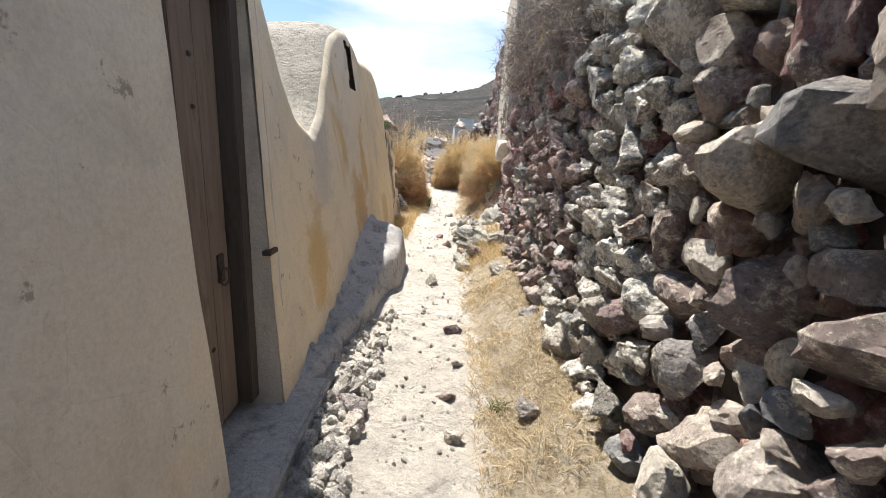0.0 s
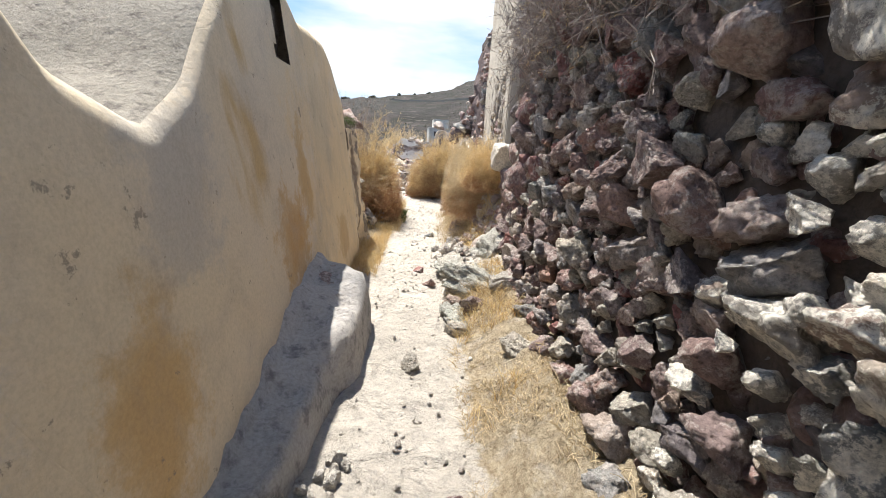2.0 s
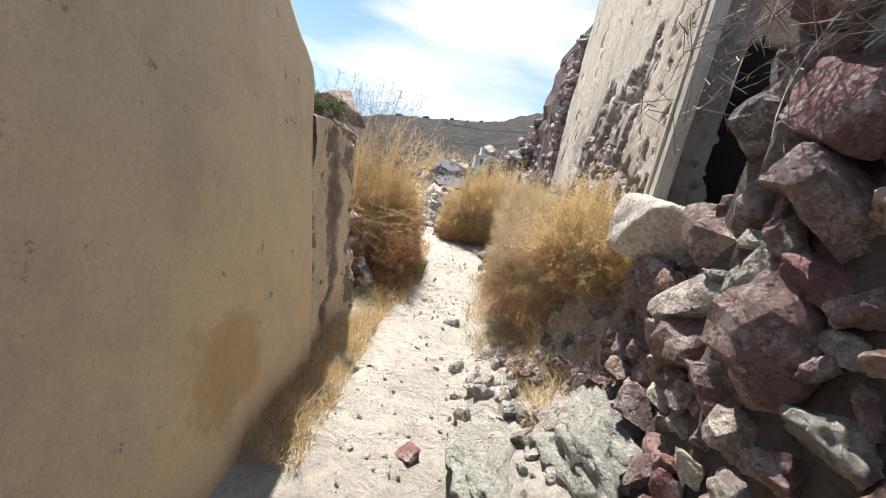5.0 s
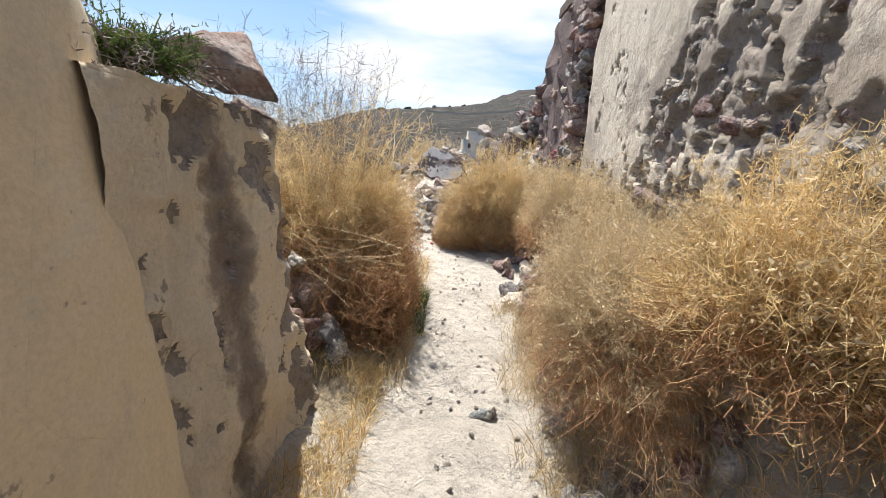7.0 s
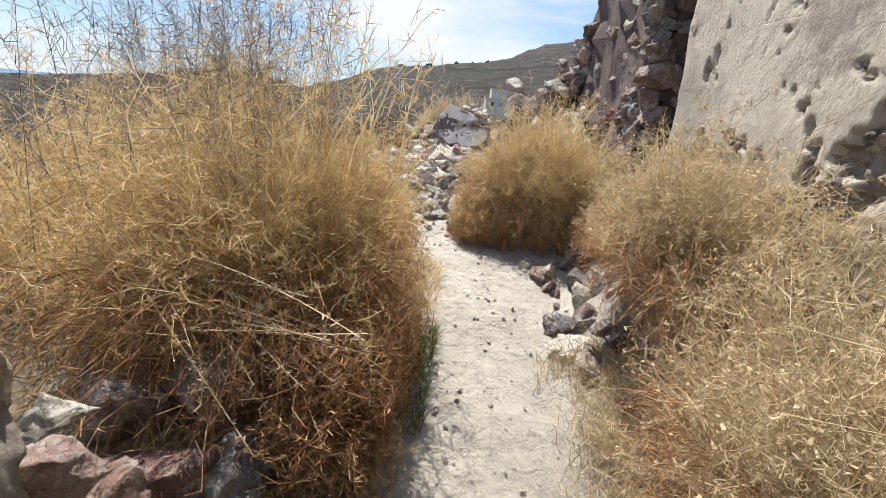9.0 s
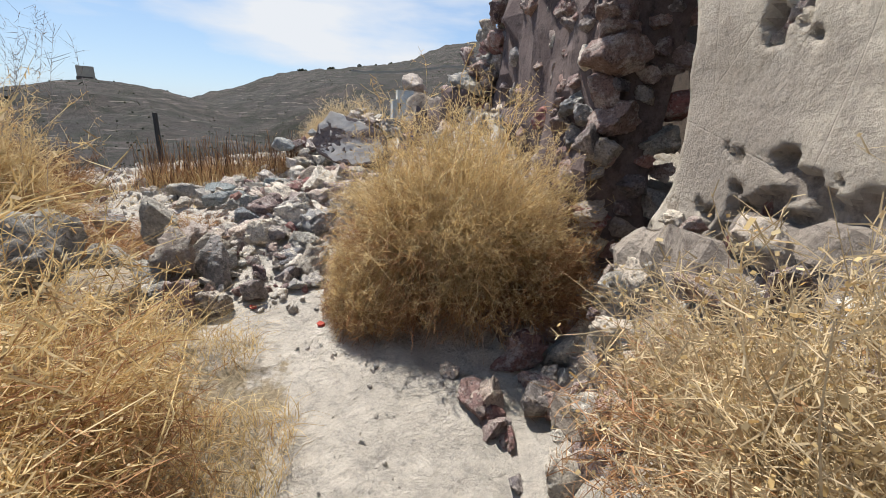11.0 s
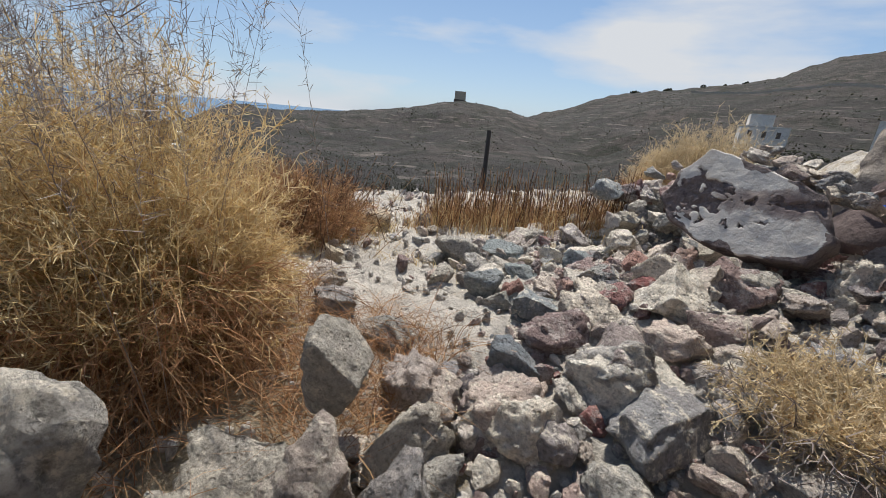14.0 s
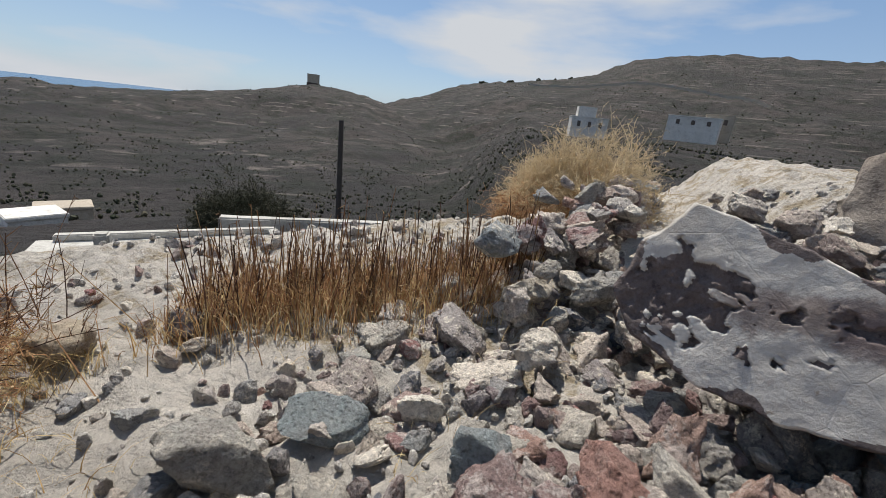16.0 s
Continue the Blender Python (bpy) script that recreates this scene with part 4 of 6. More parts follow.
part("packing_stone", pile("packing_stone", MEDIUM, fill, M_LAVA_I, R), east, kind="stuff")
near = sorted(stones, key=lambda s: abs(s[0] - 3.9))
rest = {"grey": [], "lava": []}
for n, (y, z, s) in enumerate(near):
    grey = R.rand() < (0.92 if y < 2.9 else 0.4 if y < 3.6 else 0.16)
    x = 0.93 + 0.016 * y - 0.16 * (1 - smooth(z, 0, 0.7)) + R.uniform(-0.05, 0.04) + s * 0.25
    if n < 480:
        m = ROCKS["crust" if grey and y < 3.2 and (z > 0.6 or n % 3 == 0) else "grey" if grey else "lava"][R.randint(9)]
        rot = Euler((R.uniform(-0.45, 0.25), R.uniform(-0.3, 0.3), R.uniform(-0.35, 0.35)))
        rock_object("stone", m, (x, y, z), (s * R.uniform(1.1, 1.4), s * R.uniform(1.25, 1.6), s * R.uniform(1.0, 1.3)), rot, east)
    else:
        rest["grey" if grey else "lava"].append((x, y, z, s * (1.25 if y < 2.6 else 1.6)))
for key, mat in (("grey", M_PALE_I), ("lava", M_LAVA_I)):
    if rest[key]:
        part("far_stones", pile("far_stones", MEDIUM, rest[key], mat, R), east, kind="stuff")

# ---- plastered house on the east side ----
def east_line(y):
    return 1.03 + 0.075 * (np.asarray(y) - 7.2)


ys, zs = np.arange(7.42, 12.06, 0.021), np.arange(0.3, 4.9, 0.021)
YE, ZE = np.meshgrid(ys, zs)
YE = YE + (YE - 7.42) / 4.6 * (fbm(ZE * 2.2, ZE * 0 + 2, 4, 15) * 0.12 + 0.1 * smooth(ZE, 1.2, 3.0) - 0.12 * smooth(1.2 - ZE, 0, 0.8))
warp = fbm(YE * 6, ZE * 6, 3, 57)
scars = 0.8 * fbm(YE * 4.2 + warp, ZE * 2.4 - warp, 5, 51) + 0.5 * fbm(YE * 11, ZE * 8, 3, 53) + 0.3 * fbm(YE * 27, ZE * 22, 2, 56)
broken = 0.5 * smooth(2.0 - ZE, 0, 0.7) + 0.3 * smooth(7.85 - YE, 0, 0.35) + 0.62 * smooth(10.1 - YE, 0, 0.7) * smooth(YE, 8.0, 8.5) * smooth(ZE, 1.5, 1.8) * (1 - smooth(ZE, 2.45, 2.75))
chips = smooth(scars + broken - 0.42, 0.0, 0.05)
XE = east_line(YE) + 0.05 * chips + fbm(YE * 7, ZE * 7, 5, 52) * (0.006 + 0.05 * chips) - 0.06 * chips * np.maximum(fbm(YE * 11, ZE * 12, 3, 54), 0) + fbm(YE * 1.3, ZE * 1.1, 2, 58) * 0.03
XE = XE - 0.2 * smooth(1.3 - ZE, 0, 0.9) * smooth(YE, 10.0, 11.5)
south = np.stack([np.stack([XE[:, 0] + 0.25 * s, YE[:, 0] - 0.0 * s, ZE[:, 0]], 1) for s in (1.0, 0.66, 0.33)], 1)
north = np.stack([np.stack([XE[:, -1] + 0.6 * s, YE[:, -1] + 0.03 * fbm(ZE[:, -1] * 6 + s * 3, s * 5 + 0 * ZE[:, -1], 3, 4), ZE[:, -1]], 1) for s in np.linspace(0.1, 1, 8)], 1)
Pe = np.concatenate([south, np.stack([XE, YE, ZE], -1), north], 1)
Fe = grid_faces(*Pe.shape[:2])
chip_face = np.concatenate([np.ones((len(zs), 3)), chips, np.ones((len(zs), 8))], 1).ravel()[Fe].mean(1) > 0.55
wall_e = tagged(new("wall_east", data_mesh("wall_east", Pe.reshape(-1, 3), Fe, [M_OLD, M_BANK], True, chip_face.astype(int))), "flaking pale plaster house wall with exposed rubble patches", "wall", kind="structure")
R = np.random.RandomState(15)
bare_y, bare_z, bare_x = YE[chips > 0.9], ZE[chips > 0.9], XE[chips > 0.9]
for i in R.choice(len(bare_y), 150, replace=False):
    if bare_z[i] > 0.9:
        sz = R.uniform(0.035, 0.095)
        rock_object("stone", ROCKS["lava" if R.rand() < 0.55 else "pale"][R.randint(9)], (bare_x[i] + sz * 0.35, bare_y[i], bare_z[i]), (sz * 0.9, sz * 1.35, sz), spin(R, 0.5), wall_e)
# inner walls painted dark as room shade; the roof is added, out of view
tagged(new("wall_east_body", data_mesh("body", *join_parts([box_arrays(1.75, 2.0, 7.4, 11.7, -0.2, 4.8), box_arrays(3.9, 4.2, 7.4, 19, -0.5, 4.8), box_arrays(1.6, 4.2, 18.6, 18.9, -0.5, 2.5), box_arrays(1.75, 3.9, 7.4, 16.5, 4.5, 4.7)]), M_CORE)), "inner walls coloured dark for the unlit room, with an added unseen roof", "wall", kind="structure")
post = thing("corner_post", "bleached grooved wooden post at the house corner", "post", at=(1.02, 7.36, 1.6))
for i in range(3):
    part("board", worn_box("board", M_BOARD, -0.03 + 0.012 * (i == 1), 0.05, -0.075 + i * 0.05, -0.03 + i * 0.05, -0.1, 3.2, 0.35, 0.004, i + 2, 0.006), post)
tagged(rock_object("white_block", rock_mesh("white_block", 91, M_CREAM, 4, 1, 0.06, 0.95), (1.05, 7.18, 1.36), (0.2, 0.28, 0.18), Euler((0.07, 0.05, 0.1))), "pale squared stone on the terrace edge", "stone block")

# ruined stone walls north of the doorway
ruin = thing("ruined_wall", "tall ruined wall of purple-brown lava rubble", "stone wall", kind="structure")
part("rubble_core", worn_box("rubble_core", M_RUIN, 1.62, 2.15, 13.15, 16.4, -0.3, 4.3, 0.3, 0.16, 9, 0.06), ruin)
part("low_core", worn_box("low_core", M_RUIN, 1.75, 2.3, 16.3, 18.6, -0.3, 2.7, 0.3, 0.2, 19, 0.06), ruin)
R = np.random.RandomState(21)
for y, z, s in scatter_wall(13.15, 18.4, 0.3, 4.2, lambda y, z: 0.17, R, 5000):
    if z < np.interp(y, [13, 15.4, 16.2, 17.2, 18.5], [4.3, 4.2, 3.5, 2.9, 2.2]) and s > 0.06:
        rock_object("stone", ROCKS["lava" if R.rand() < 0.8 else "pale"][R.randint(9)], (float(east_line(y)) + 0.14 + R.uniform(-0.05, 0.06), y, z), (s * 1.1, s * 1.4, s * 0.95), spin(R, 0.4), ruin)
for x, z, s in scatter_wall(1.5, 2.2, 0.4, 4.2, lambda y, z: 0.16, R, 1200):
    if s > 0.06:
        rock_object("stone", ROCKS["lava"][R.randint(9)], (x, 13.15, z), (s * 1.4, s * 1.1, s * 0.95), spin(R, 0.4), ruin)

footing = tagged(new("footing_east", worn_box("footing_east", M_BANK, -0.33, 0.33, -1.1, 0.95, -0.5, 1.15, 0.06, 0.13, 14, 0.14)), "rough mortared rubble footing of the house corner", "footing", kind="structure")
footing.matrix_basis = pose(1.28, 11.15, 0.1, 0, 13, -4)
R = np.random.RandomState(29)
for i in range(110):
    sz = R.uniform(0.04, 0.12)
    at_ = (-0.33 + sz * 0.25, R.uniform(-1.08, 0.92), R.uniform(-0.3, 1.1)) if i % 4 else (R.uniform(-0.3, 0.3), -1.08 + sz * 0.3, R.uniform(-0.2, 1.1))
    rock_object("stone", ROCKS[R.choice(["pale", "pale", "lava", "crust"])][R.randint(9)], at_, (sz, sz * 1.3, sz * 0.9), spin(R, 0.6), footing)
# rocks of the bank below the east house
R = np.random.RandomState(31)
bank = thing("rubble_bank", "bank of fallen lava stones and mortar below the house", "rubble")
for i in range(260):
    y = R.uniform(6.9, 13.2)
    x = R.uniform(0.55, float(east_line(y)) + 0.05)
    s = R.uniform(0.04, 0.1) if y < 8.6 else R.uniform(0.05, 0.16)
    if y > 8.6 and R.rand() < 0.5:
        continue
    rock_object("stone", ROCKS["lava" if y < 8.6 else R.choice(["lava", "lava", "pale"])][R.randint(9)], (x, y, float(ground_height(x, y)) + s * 0.25), (s * 1.3, s, s * 0.8), spin(R), bank)

# ---- rubble heap at the end of the walk ----
def boulder(at, size, tone, seed, rot, label, name="boulder", boxy=0.3, cuts=9, sub=4):
    mat = {"grey": M_GREY, "lava": M_LAVA, "pale": M_PALE, "slate": M_SLATE, "cream": M_CREAM, "red": M_REDSTONE, "tan": M_TANSTONE}[tone]
    ob = rock_object(name, rock_mesh(name, seed, mat, sub, cuts, 0.1 if boxy > 0.5 else 0.18, boxy), at, size, Euler(rot))
    return tagged(ob, label, "boulder")


boulder((-2.12, 13.0, 0.54), (0.28, 0.25, 0.38), "grey", 401, (0.1, 0.1, 0.4), "large grey weathered boulder beside the path")
boulder((-1.74, 13.12, 0.42), (0.2, 0.22, 0.3), "grey", 402, (0.3, 0.1, 0.9), "pitted grey boulder beside the path")
boulder((-1.6, 13.62, 0.42), (0.22, 0.2, 0.2), "grey", 403, (0.2, 0.3, 0.2), "rough grey-brown boulder on the heap")
boulder((-1.83, 14.0, 0.62), (0.16, 0.15, 0.21), "grey", 404, (0.12, 0.1, 0.5), "upright dark squared stone on the heap", "squared_stone", 0.85, 4)
boulder((-1.68, 12.75, 0.36), (0.27, 0.2, 0.24), "tan", 405, (0.1, 0.05, 0.2), "flat-topped smooth brown stone in dry grass", "flat_stone", 0.75, 5)
boulder((-1.25, 13.36, 0.12), (0.15, 0.15, 0.18), "grey", 406, (0.1, 0.2, 0.6), "brown stone at the edge of the path")
boulder((-1.36, 13.78, 0.3), (0.16, 0.2, 0.24), "lava", 419, (0.1, 0.3, 0.5), "reddish-brown lava boulder in the heap")
boulder((-1.57, 14.06, 0.24), (0.22, 0.2, 0.24), "grey", 420, (0.2, 0.2, 0.9), "large grey lava boulder in the heap")
boulder((-1.95, 13.62, 0.2), (0.32, 0.24, 0.2), "grey", 421, (0.1, 0.1, 0.3), "broad grey boulder below the squared stone")
boulder((-2.14, 12.92, 0.22), (0.42, 0.3, 0.28), "tan", 436, (0.1, 0.1, 0.2), "broad brown boulder under the large one")
boulder((-1.45, 13.2, 0.16), (0.2, 0.18, 0.2), "lava", 437, (0.2, 0.1, 0.7), "dark lava boulder low in the heap")
boulder((-1.62, 13.35, 0.18), (0.22, 0.2, 0.22), "grey", 438, (0.2, 0.1, 0.1), "brown boulder wedged in the heap")
boulder((-2.55, 12.6, 0.2), (0.3, 0.26, 0.3), "grey", 422, (0.1, 0.2, 1.3), "brown boulder under dead twigs beside the path")
boulder((-1.32, 12.98, 0.08), (0.13, 0.11, 0.11), "lava", 423, (0.1, 0.2, 0.3), "small brown stone at the boulders' foot")
boulder((-1.78, 14.38, 0.32), (0.17, 0.16, 0.17), "lava", 424, (0.2, 0.1, 0.3), "dark pitted lava stone in the heap")
boulder((-1.1, 14.4, 0.36), (0.22, 0.18, 0.18), "cream", 407, (0.2, 0.1, 1.2), "pale broken stone in the rubble")
boulder((-1.37, 14.78, 0.42), (0.15, 0.13, 0.14), "slate", 425, (0.1, 0.1, 0.7), "squared grey stone in the rubble", "squared_stone", 0.7, 5)
boulder((-0.78, 14.85, 0.46), (0.3, 0.22, 0.18), "cream", 426, (0.1, 0.1, 0.2), "broad pale stone in the rubble")
boulder((-1.22, 15.1, 0.52), (0.24, 0.2, 0.15), "lava", 408, (0.1, 0.1, 0.4), "pinkish lava stone in the rubble")
boulder((-1.72, 15.5, 0.46), (0.1, 0.1, 0.13), "red", 409, (0.2, 0.5, 0.3), "small brick-red stone in the rubble")
boulder((-1.46, 15.38, 0.48), (0.22, 0.18, 0.16), "pale", 427, (0.2, 0.1, 0.2), "large pinkish-grey stone in the heap")
boulder((-1.14, 15.55, 0.6), (0.3, 0.16, 0.17), "pale", 410, (0.1, 0.3, -0.6), "long grey lava stone with a pale mortar edge")
boulder((-0.74, 15.66, 0.72), (0.29, 0.24, 0.23), "cream", 411, (0.2, 0.2, 0.4), "cream crumbling mortar block")
boulder((-1.05, 16.4, 0.62), (0.18, 0.15, 0.12), "red", 412, (0.1, 0.3, -0.4), "dark red-brown lava stone in the heap")
boulder((-2.0, 15.64, 0.44), (0.14, 0.12, 0.13), "slate", 413, (0.3, 0.1, 0.1), "dark grey slate-like block", "squared_stone", 0.75, 5)
boulder((-2.24, 16.5, 0.44), (0.2, 0.16, 0.05), "slate", 414, (0.4, 0.1, 0.3), "flat grey-green slate slab", "flat_stone", 0.6, 7)
boulder((-1.86, 16.1, 0.46), (0.16, 0.14, 0.06), "slate", 415, (0.4, 0.15, 0.8), "flat blue-grey slate slab", "flat_stone", 0.6, 7)
boulder((-1.53, 16.5, 0.5), (0.13, 0.11, 0.12), "slate", 428, (0.4, 0.15, 0.2), "dark blue-grey angular stone", "squared_stone", 0.6, 6)
boulder((-3.9, 16.55, 0.4), (0.15, 0.13, 0.13), "tan", 416, (0.1, 0.1, 0.4), "yellowish cube-like stone on the dirt", "squared_stone", 0.8, 5)
boulder((-3.55, 17.05, 0.4), (0.12, 0.1, 0.1), "lava", 429, (0.1, 0.1, 0.8), "brown stone at the foot of the reeds")
boulder((-1.89, 16.78, 0.44), (0.14, 0.11, 0.1), "cream", 417, (0.1, 0.2, 0.3), "white faceted stone below the reeds", "white_stone", 0.4, 8)
boulder((-1.3, 17.4, 0.6), (0.2, 0.15, 0.13), "cream", 430, (0.2, 0.1, 0.6), "white cracked stone beside the fallen chunk", "white_stone", 0.4, 8)
boulder((-2.19, 14.7, 0.36), (0.17, 0.15, 0.12), "grey", 431, (0.2, 0.1, 0.6), "flat grey block at the dirt edge", "squared_stone", 0.7, 5)
boulder((-2.72, 14.75, 0.36), (0.19, 0.15, 0.14), "lava", 432, (0.1, 0.1, 0.6), "dark brown stone at the dirt edge")
boulder((-3.05, 15.0, 0.38), (0.16, 0.13, 0.1), "lava", 433, (0.1, 0.1, 0.2), "brown lava stone beside dead stalks")
boulder((-3.42, 15.42, 0.38), (0.13, 0.1, 0.09), "tan", 434, (0.1, 0.1, 0.2), "pale stone beside dead stalks")
boulder((0.28, 16.7, 0.72), (0.22, 0.2, 0.27), "cream", 435, (0.1, 0.2, 0.2), "upright pale stone below the fallen chunk")
boulder((0.54, 18.0, 2.1), (0.3, 0.3, 0.2), "lava", 418, (0.1, 0.2, 0.4), "dark boulder on top of the collapsed wall")

R = np.random.RandomState(41)
heap = thing("rubble_heap", "heap of tumbled grey, red and pale building stones", "rubble")
count = 0
while count < 300:
    x, y = R.uniform(-3.0, 1.0), R.uniform(13.3, 18.4)
    if x < -1.5 and y < 13.9 or (x > -0.2 and y < 14.6) or x < np.interp(y, [13, 15.3, 15.7, 18], [-1.85, -1.7, -2.9, -2.3]):
        continue
    s = R.choice([0.07, 0.09, 0.12, 0.15, 0.2]) * R.uniform(0.8, 1.2)
    if math.hypot(x + 1.47, y - 15.09) < 0.35 and s > 0.1:
        continue
    rock_object("stone", ROCKS[R.choice(["lava", "pale", "grey", "pale", "pale"])][R.randint(9)], (x, y, float(ground_height(x, y)) + s * 0.3), (s * R.uniform(1, 1.5), s, s * R.uniform(0.6, 0.95)), spin(R, 0.5), heap)
    count += 1
spots = []
for _ in range(3000):
    x, y = R.uniform(-4.8, 1.7), R.uniform(13.6, 19.5)
    if R.rand() < 0.3 + 0.7 * smooth(x, -2.6, -1.5) and not (x < -1.8 and y < 15.5):
        s = R.choice([0.025, 0.035, 0.05, 0.06, 0.085])
        spots.append((x, y, float(ground_height(x, y)) + s * 0.3, s))
half = int(len(spots) * 0.72)
part("small_rubble", pile("small_rubble", MEDIUM, spots[:half], M_PALE_I, R), heap, kind="stuff")
part("dark_rubble", pile("dark_rubble", MEDIUM, spots[half:], M_LAVA_I, R), heap, kind="stuff")
spots = []
for _ in range(3200):
    x, y = R.uniform(-5.5, 1.6), R.uniform(13.2, 20.5)
    if R.rand() < 0.25 + 0.75 * smooth(x, -4.5, -1.0):
        s = R.choice([0.012, 0.02, 0.03, 0.045])
        spots.append((x, y, float(ground_height(x, y)) + s * 0.3, s))
tagged(new("rubble_gravel", pile("rubble_gravel", SMALL, spots, M_GRIT, R)), "small pale rubble and grit", "gravel", kind="stuff")
spots = []
for _ in range(900):
    y = R.uniform(0.6, 13)
    x = np.interp(y, [0, 6, 9, 13], [-0.1, -0.1, 0.1, -0.1]) + R.normal(0, 0.28)
    s = R.choice([0.005, 0.007, 0.01, 0.02])
    spots.append((x, y, float(ground_height(x, y)) + s * 0.3, s))
for _ in range(170):
    y, x = R.uniform(5.9, 8.4), R.uniform(0.2, 1.0)
    s = R.choice([0.015, 0.03, 0.05, 0.08])
    spots.append((x, y, float(ground_height(x, y)) + s * 0.2, s))
for _ in range(260):
    y, x = R.uniform(1.4, 3.6), R.uniform(-0.75, -0.4)
    s = R.choice([0.02, 0.03, 0.045, 0.06])
    spots.append((x, y, float(ground_height(x, y)) + s * 0.3, s))
tagged(new("path_gravel", pile("path_gravel", SMALL, spots, M_GRIT, R)), "loose pebbles and crumbled mortar on the path", "gravel", kind="stuff")
for i, (x, y, s, tone) in enumerate(((0.14, 3.33, 0.07, "lava"), (-0.08, 4.53, 0.09, "grey"), (0.68, 4.5, 0.12, "grey"), (0.07, 2.33, 0.06, "pale"), (0.12, 1.95, 0.07, "pale"), (0.16, 2.75, 0.05, "grey"), (-0.5, 2.15, 0.1, "lava"), (-0.46, 1.95, 0.08, "pale"), (-0.6, 2.4, 0.08, "grey"), (-0.55, 1.75, 0.1, "grey"), (-0.68, 2.05, 0.07, "grey"), (0.55, 2.05, 0.1, "pale"), (0.15, 9.0, 0.08, "pale"), (0.3, 5.2, 0.12, "grey"), (0.5, 5.5, 0.14, "lava"), (0.3, 5.75, 0.13, "grey"), (0.75, 5.6, 0.16, "grey"), (0.85, 6.6, 0.14, "grey"), (0.4, 6.2, 0.12, "pale"), (0.72, 6.95, 0.13, "lava"), (-0.02, 6.9, 0.08, "lava"), (0.08, 6.4, 0.07, "lava"), (0.6, 11.2, 0.06, "lava"), (0.72, 11.1, 0.06, "lava"))):
    ob = rock_object("loose_stone", ROCKS[tone][i % 9], (x, y, float(ground_height(x, y)) + s * 0.35), (s * 1.25, s, s * 0.75), spin(R, 0.4))
    tagged(ob, {"lava": "dark lava stone lying on the path", "grey": "grey angular stone lying on the path", "pale": "pale chalky stone lying on the path"}[tone], "stone", "stones on the path")

for x, y, sx, sy, sz, seed in ((0.55, 6.05, 0.34, 0.5, 0.17, 601), (0.42, 6.75, 0.26, 0.42, 0.13, 602), (0.82, 6.75, 0.28, 0.5, 0.2, 603), (0.36, 5.45, 0.17, 0.3, 0.11, 604)):
    ob = rock_object("rock_outcrop", rock_mesh("rock_outcrop", seed, M_OUTCROP, 4, 5, 0.3, 0.3), (x, y, float(ground_height(x, y)) - 0.02), (sx, sy, sz), Euler((0.05, 0.15, 0.2)))
    tagged(ob, "low rough grey-green bedrock outcrop beside the path", "rock", "lane outcrops")
for x, y, sz in ((1.35, 12.6, 0.2), (1.45, 12.35, 0.22), (1.6, 12.95, 0.25), (1.2, 12.3, 0.1), (0.5, 12.5, 0.07)):
    ob = rock_object("fallen_stone", ROCKS["pale"][int(x * 20) % 9], (x, y, float(ground_height(x, y)) + sz * 0.35), (sz * 1.3, sz, sz * 0.75), spin(R, 0.5))
    tagged(ob, "pale mortar-crusted stone fallen below the doorway", "stone", "stones below the doorway")

# big fallen chunk of plastered wall
chunk = thing("fallen_wall_chunk", "tilted fallen chunk of grey plastered rubble wall", "wall fragment")
corner = [(-1.06, 17.16, 1.14), (-0.96, 17.23, 1.38), (-0.78, 17.25, 1.61), (-0.39, 17.04, 1.50), (0.00, 16.82, 1.37), (0.10, 16.64, 1.06), (-0.02, 16.61, 0.88), (-0.42, 16.76, 0.83), (-0.71, 16.89, 0.86), (-0.95, 17.04, 0.96)]
nrm = Vector((-0.359, -0.857, 0.369)).normalized()
ax_u = Vector((0.86, -0.51, 0.0)).normalized()
ax_u = (ax_u - nrm * ax_u.dot(nrm)).normalized()
ax_v = nrm.cross(ax_u)
centre = sum((Vector(c) for c in corner), Vector()) / len(corner)
poly = [((Vector(c) - centre).dot(ax_u), (Vector(c) - centre).dot(ax_v)) for c in corner]
area = sum(p[0] * q[1] - q[0] * p[1] for p, q in zip(poly, poly[1:] + poly[:1]))
rings, turns = 70, 300
ang = np.linspace(0, 2 * np.pi, turns, endpoint=False)
reach = []
for t in ang:
    d = np.array([math.cos(t), math.sin(t)])
    best = 9.0
    for p, q in zip(poly, poly[1:] + poly[:1]):
        e = np.array(q) - p
        den = d[0] * e[1] - d[1] * e[0]
        if abs(den) > 1e-9:
            s = (p[0] * e[1] - p[1] * e[0]) / den
            w = (p[0] * d[1] - p[1] * d[0]) / den
            if s > 0 and -1e-6 <= w <= 1 + 1e-6:
                best = min(best, s)
    reach.append(best)
reach = np.array(reach) * (1 + 0.05 * fbm(ang * 4, ang * 0, 3, 3))
rows = [(s, 0.0) for s in np.linspace(0.01, 0.97, rings)] + [(1.0, 0.03), (1.01, 0.1), (1.0, 0.2), (0.98, 0.3), (0.93, 0.4), (0.6, 0.43), (0.05, 0.43)]
pts, masks = [], []
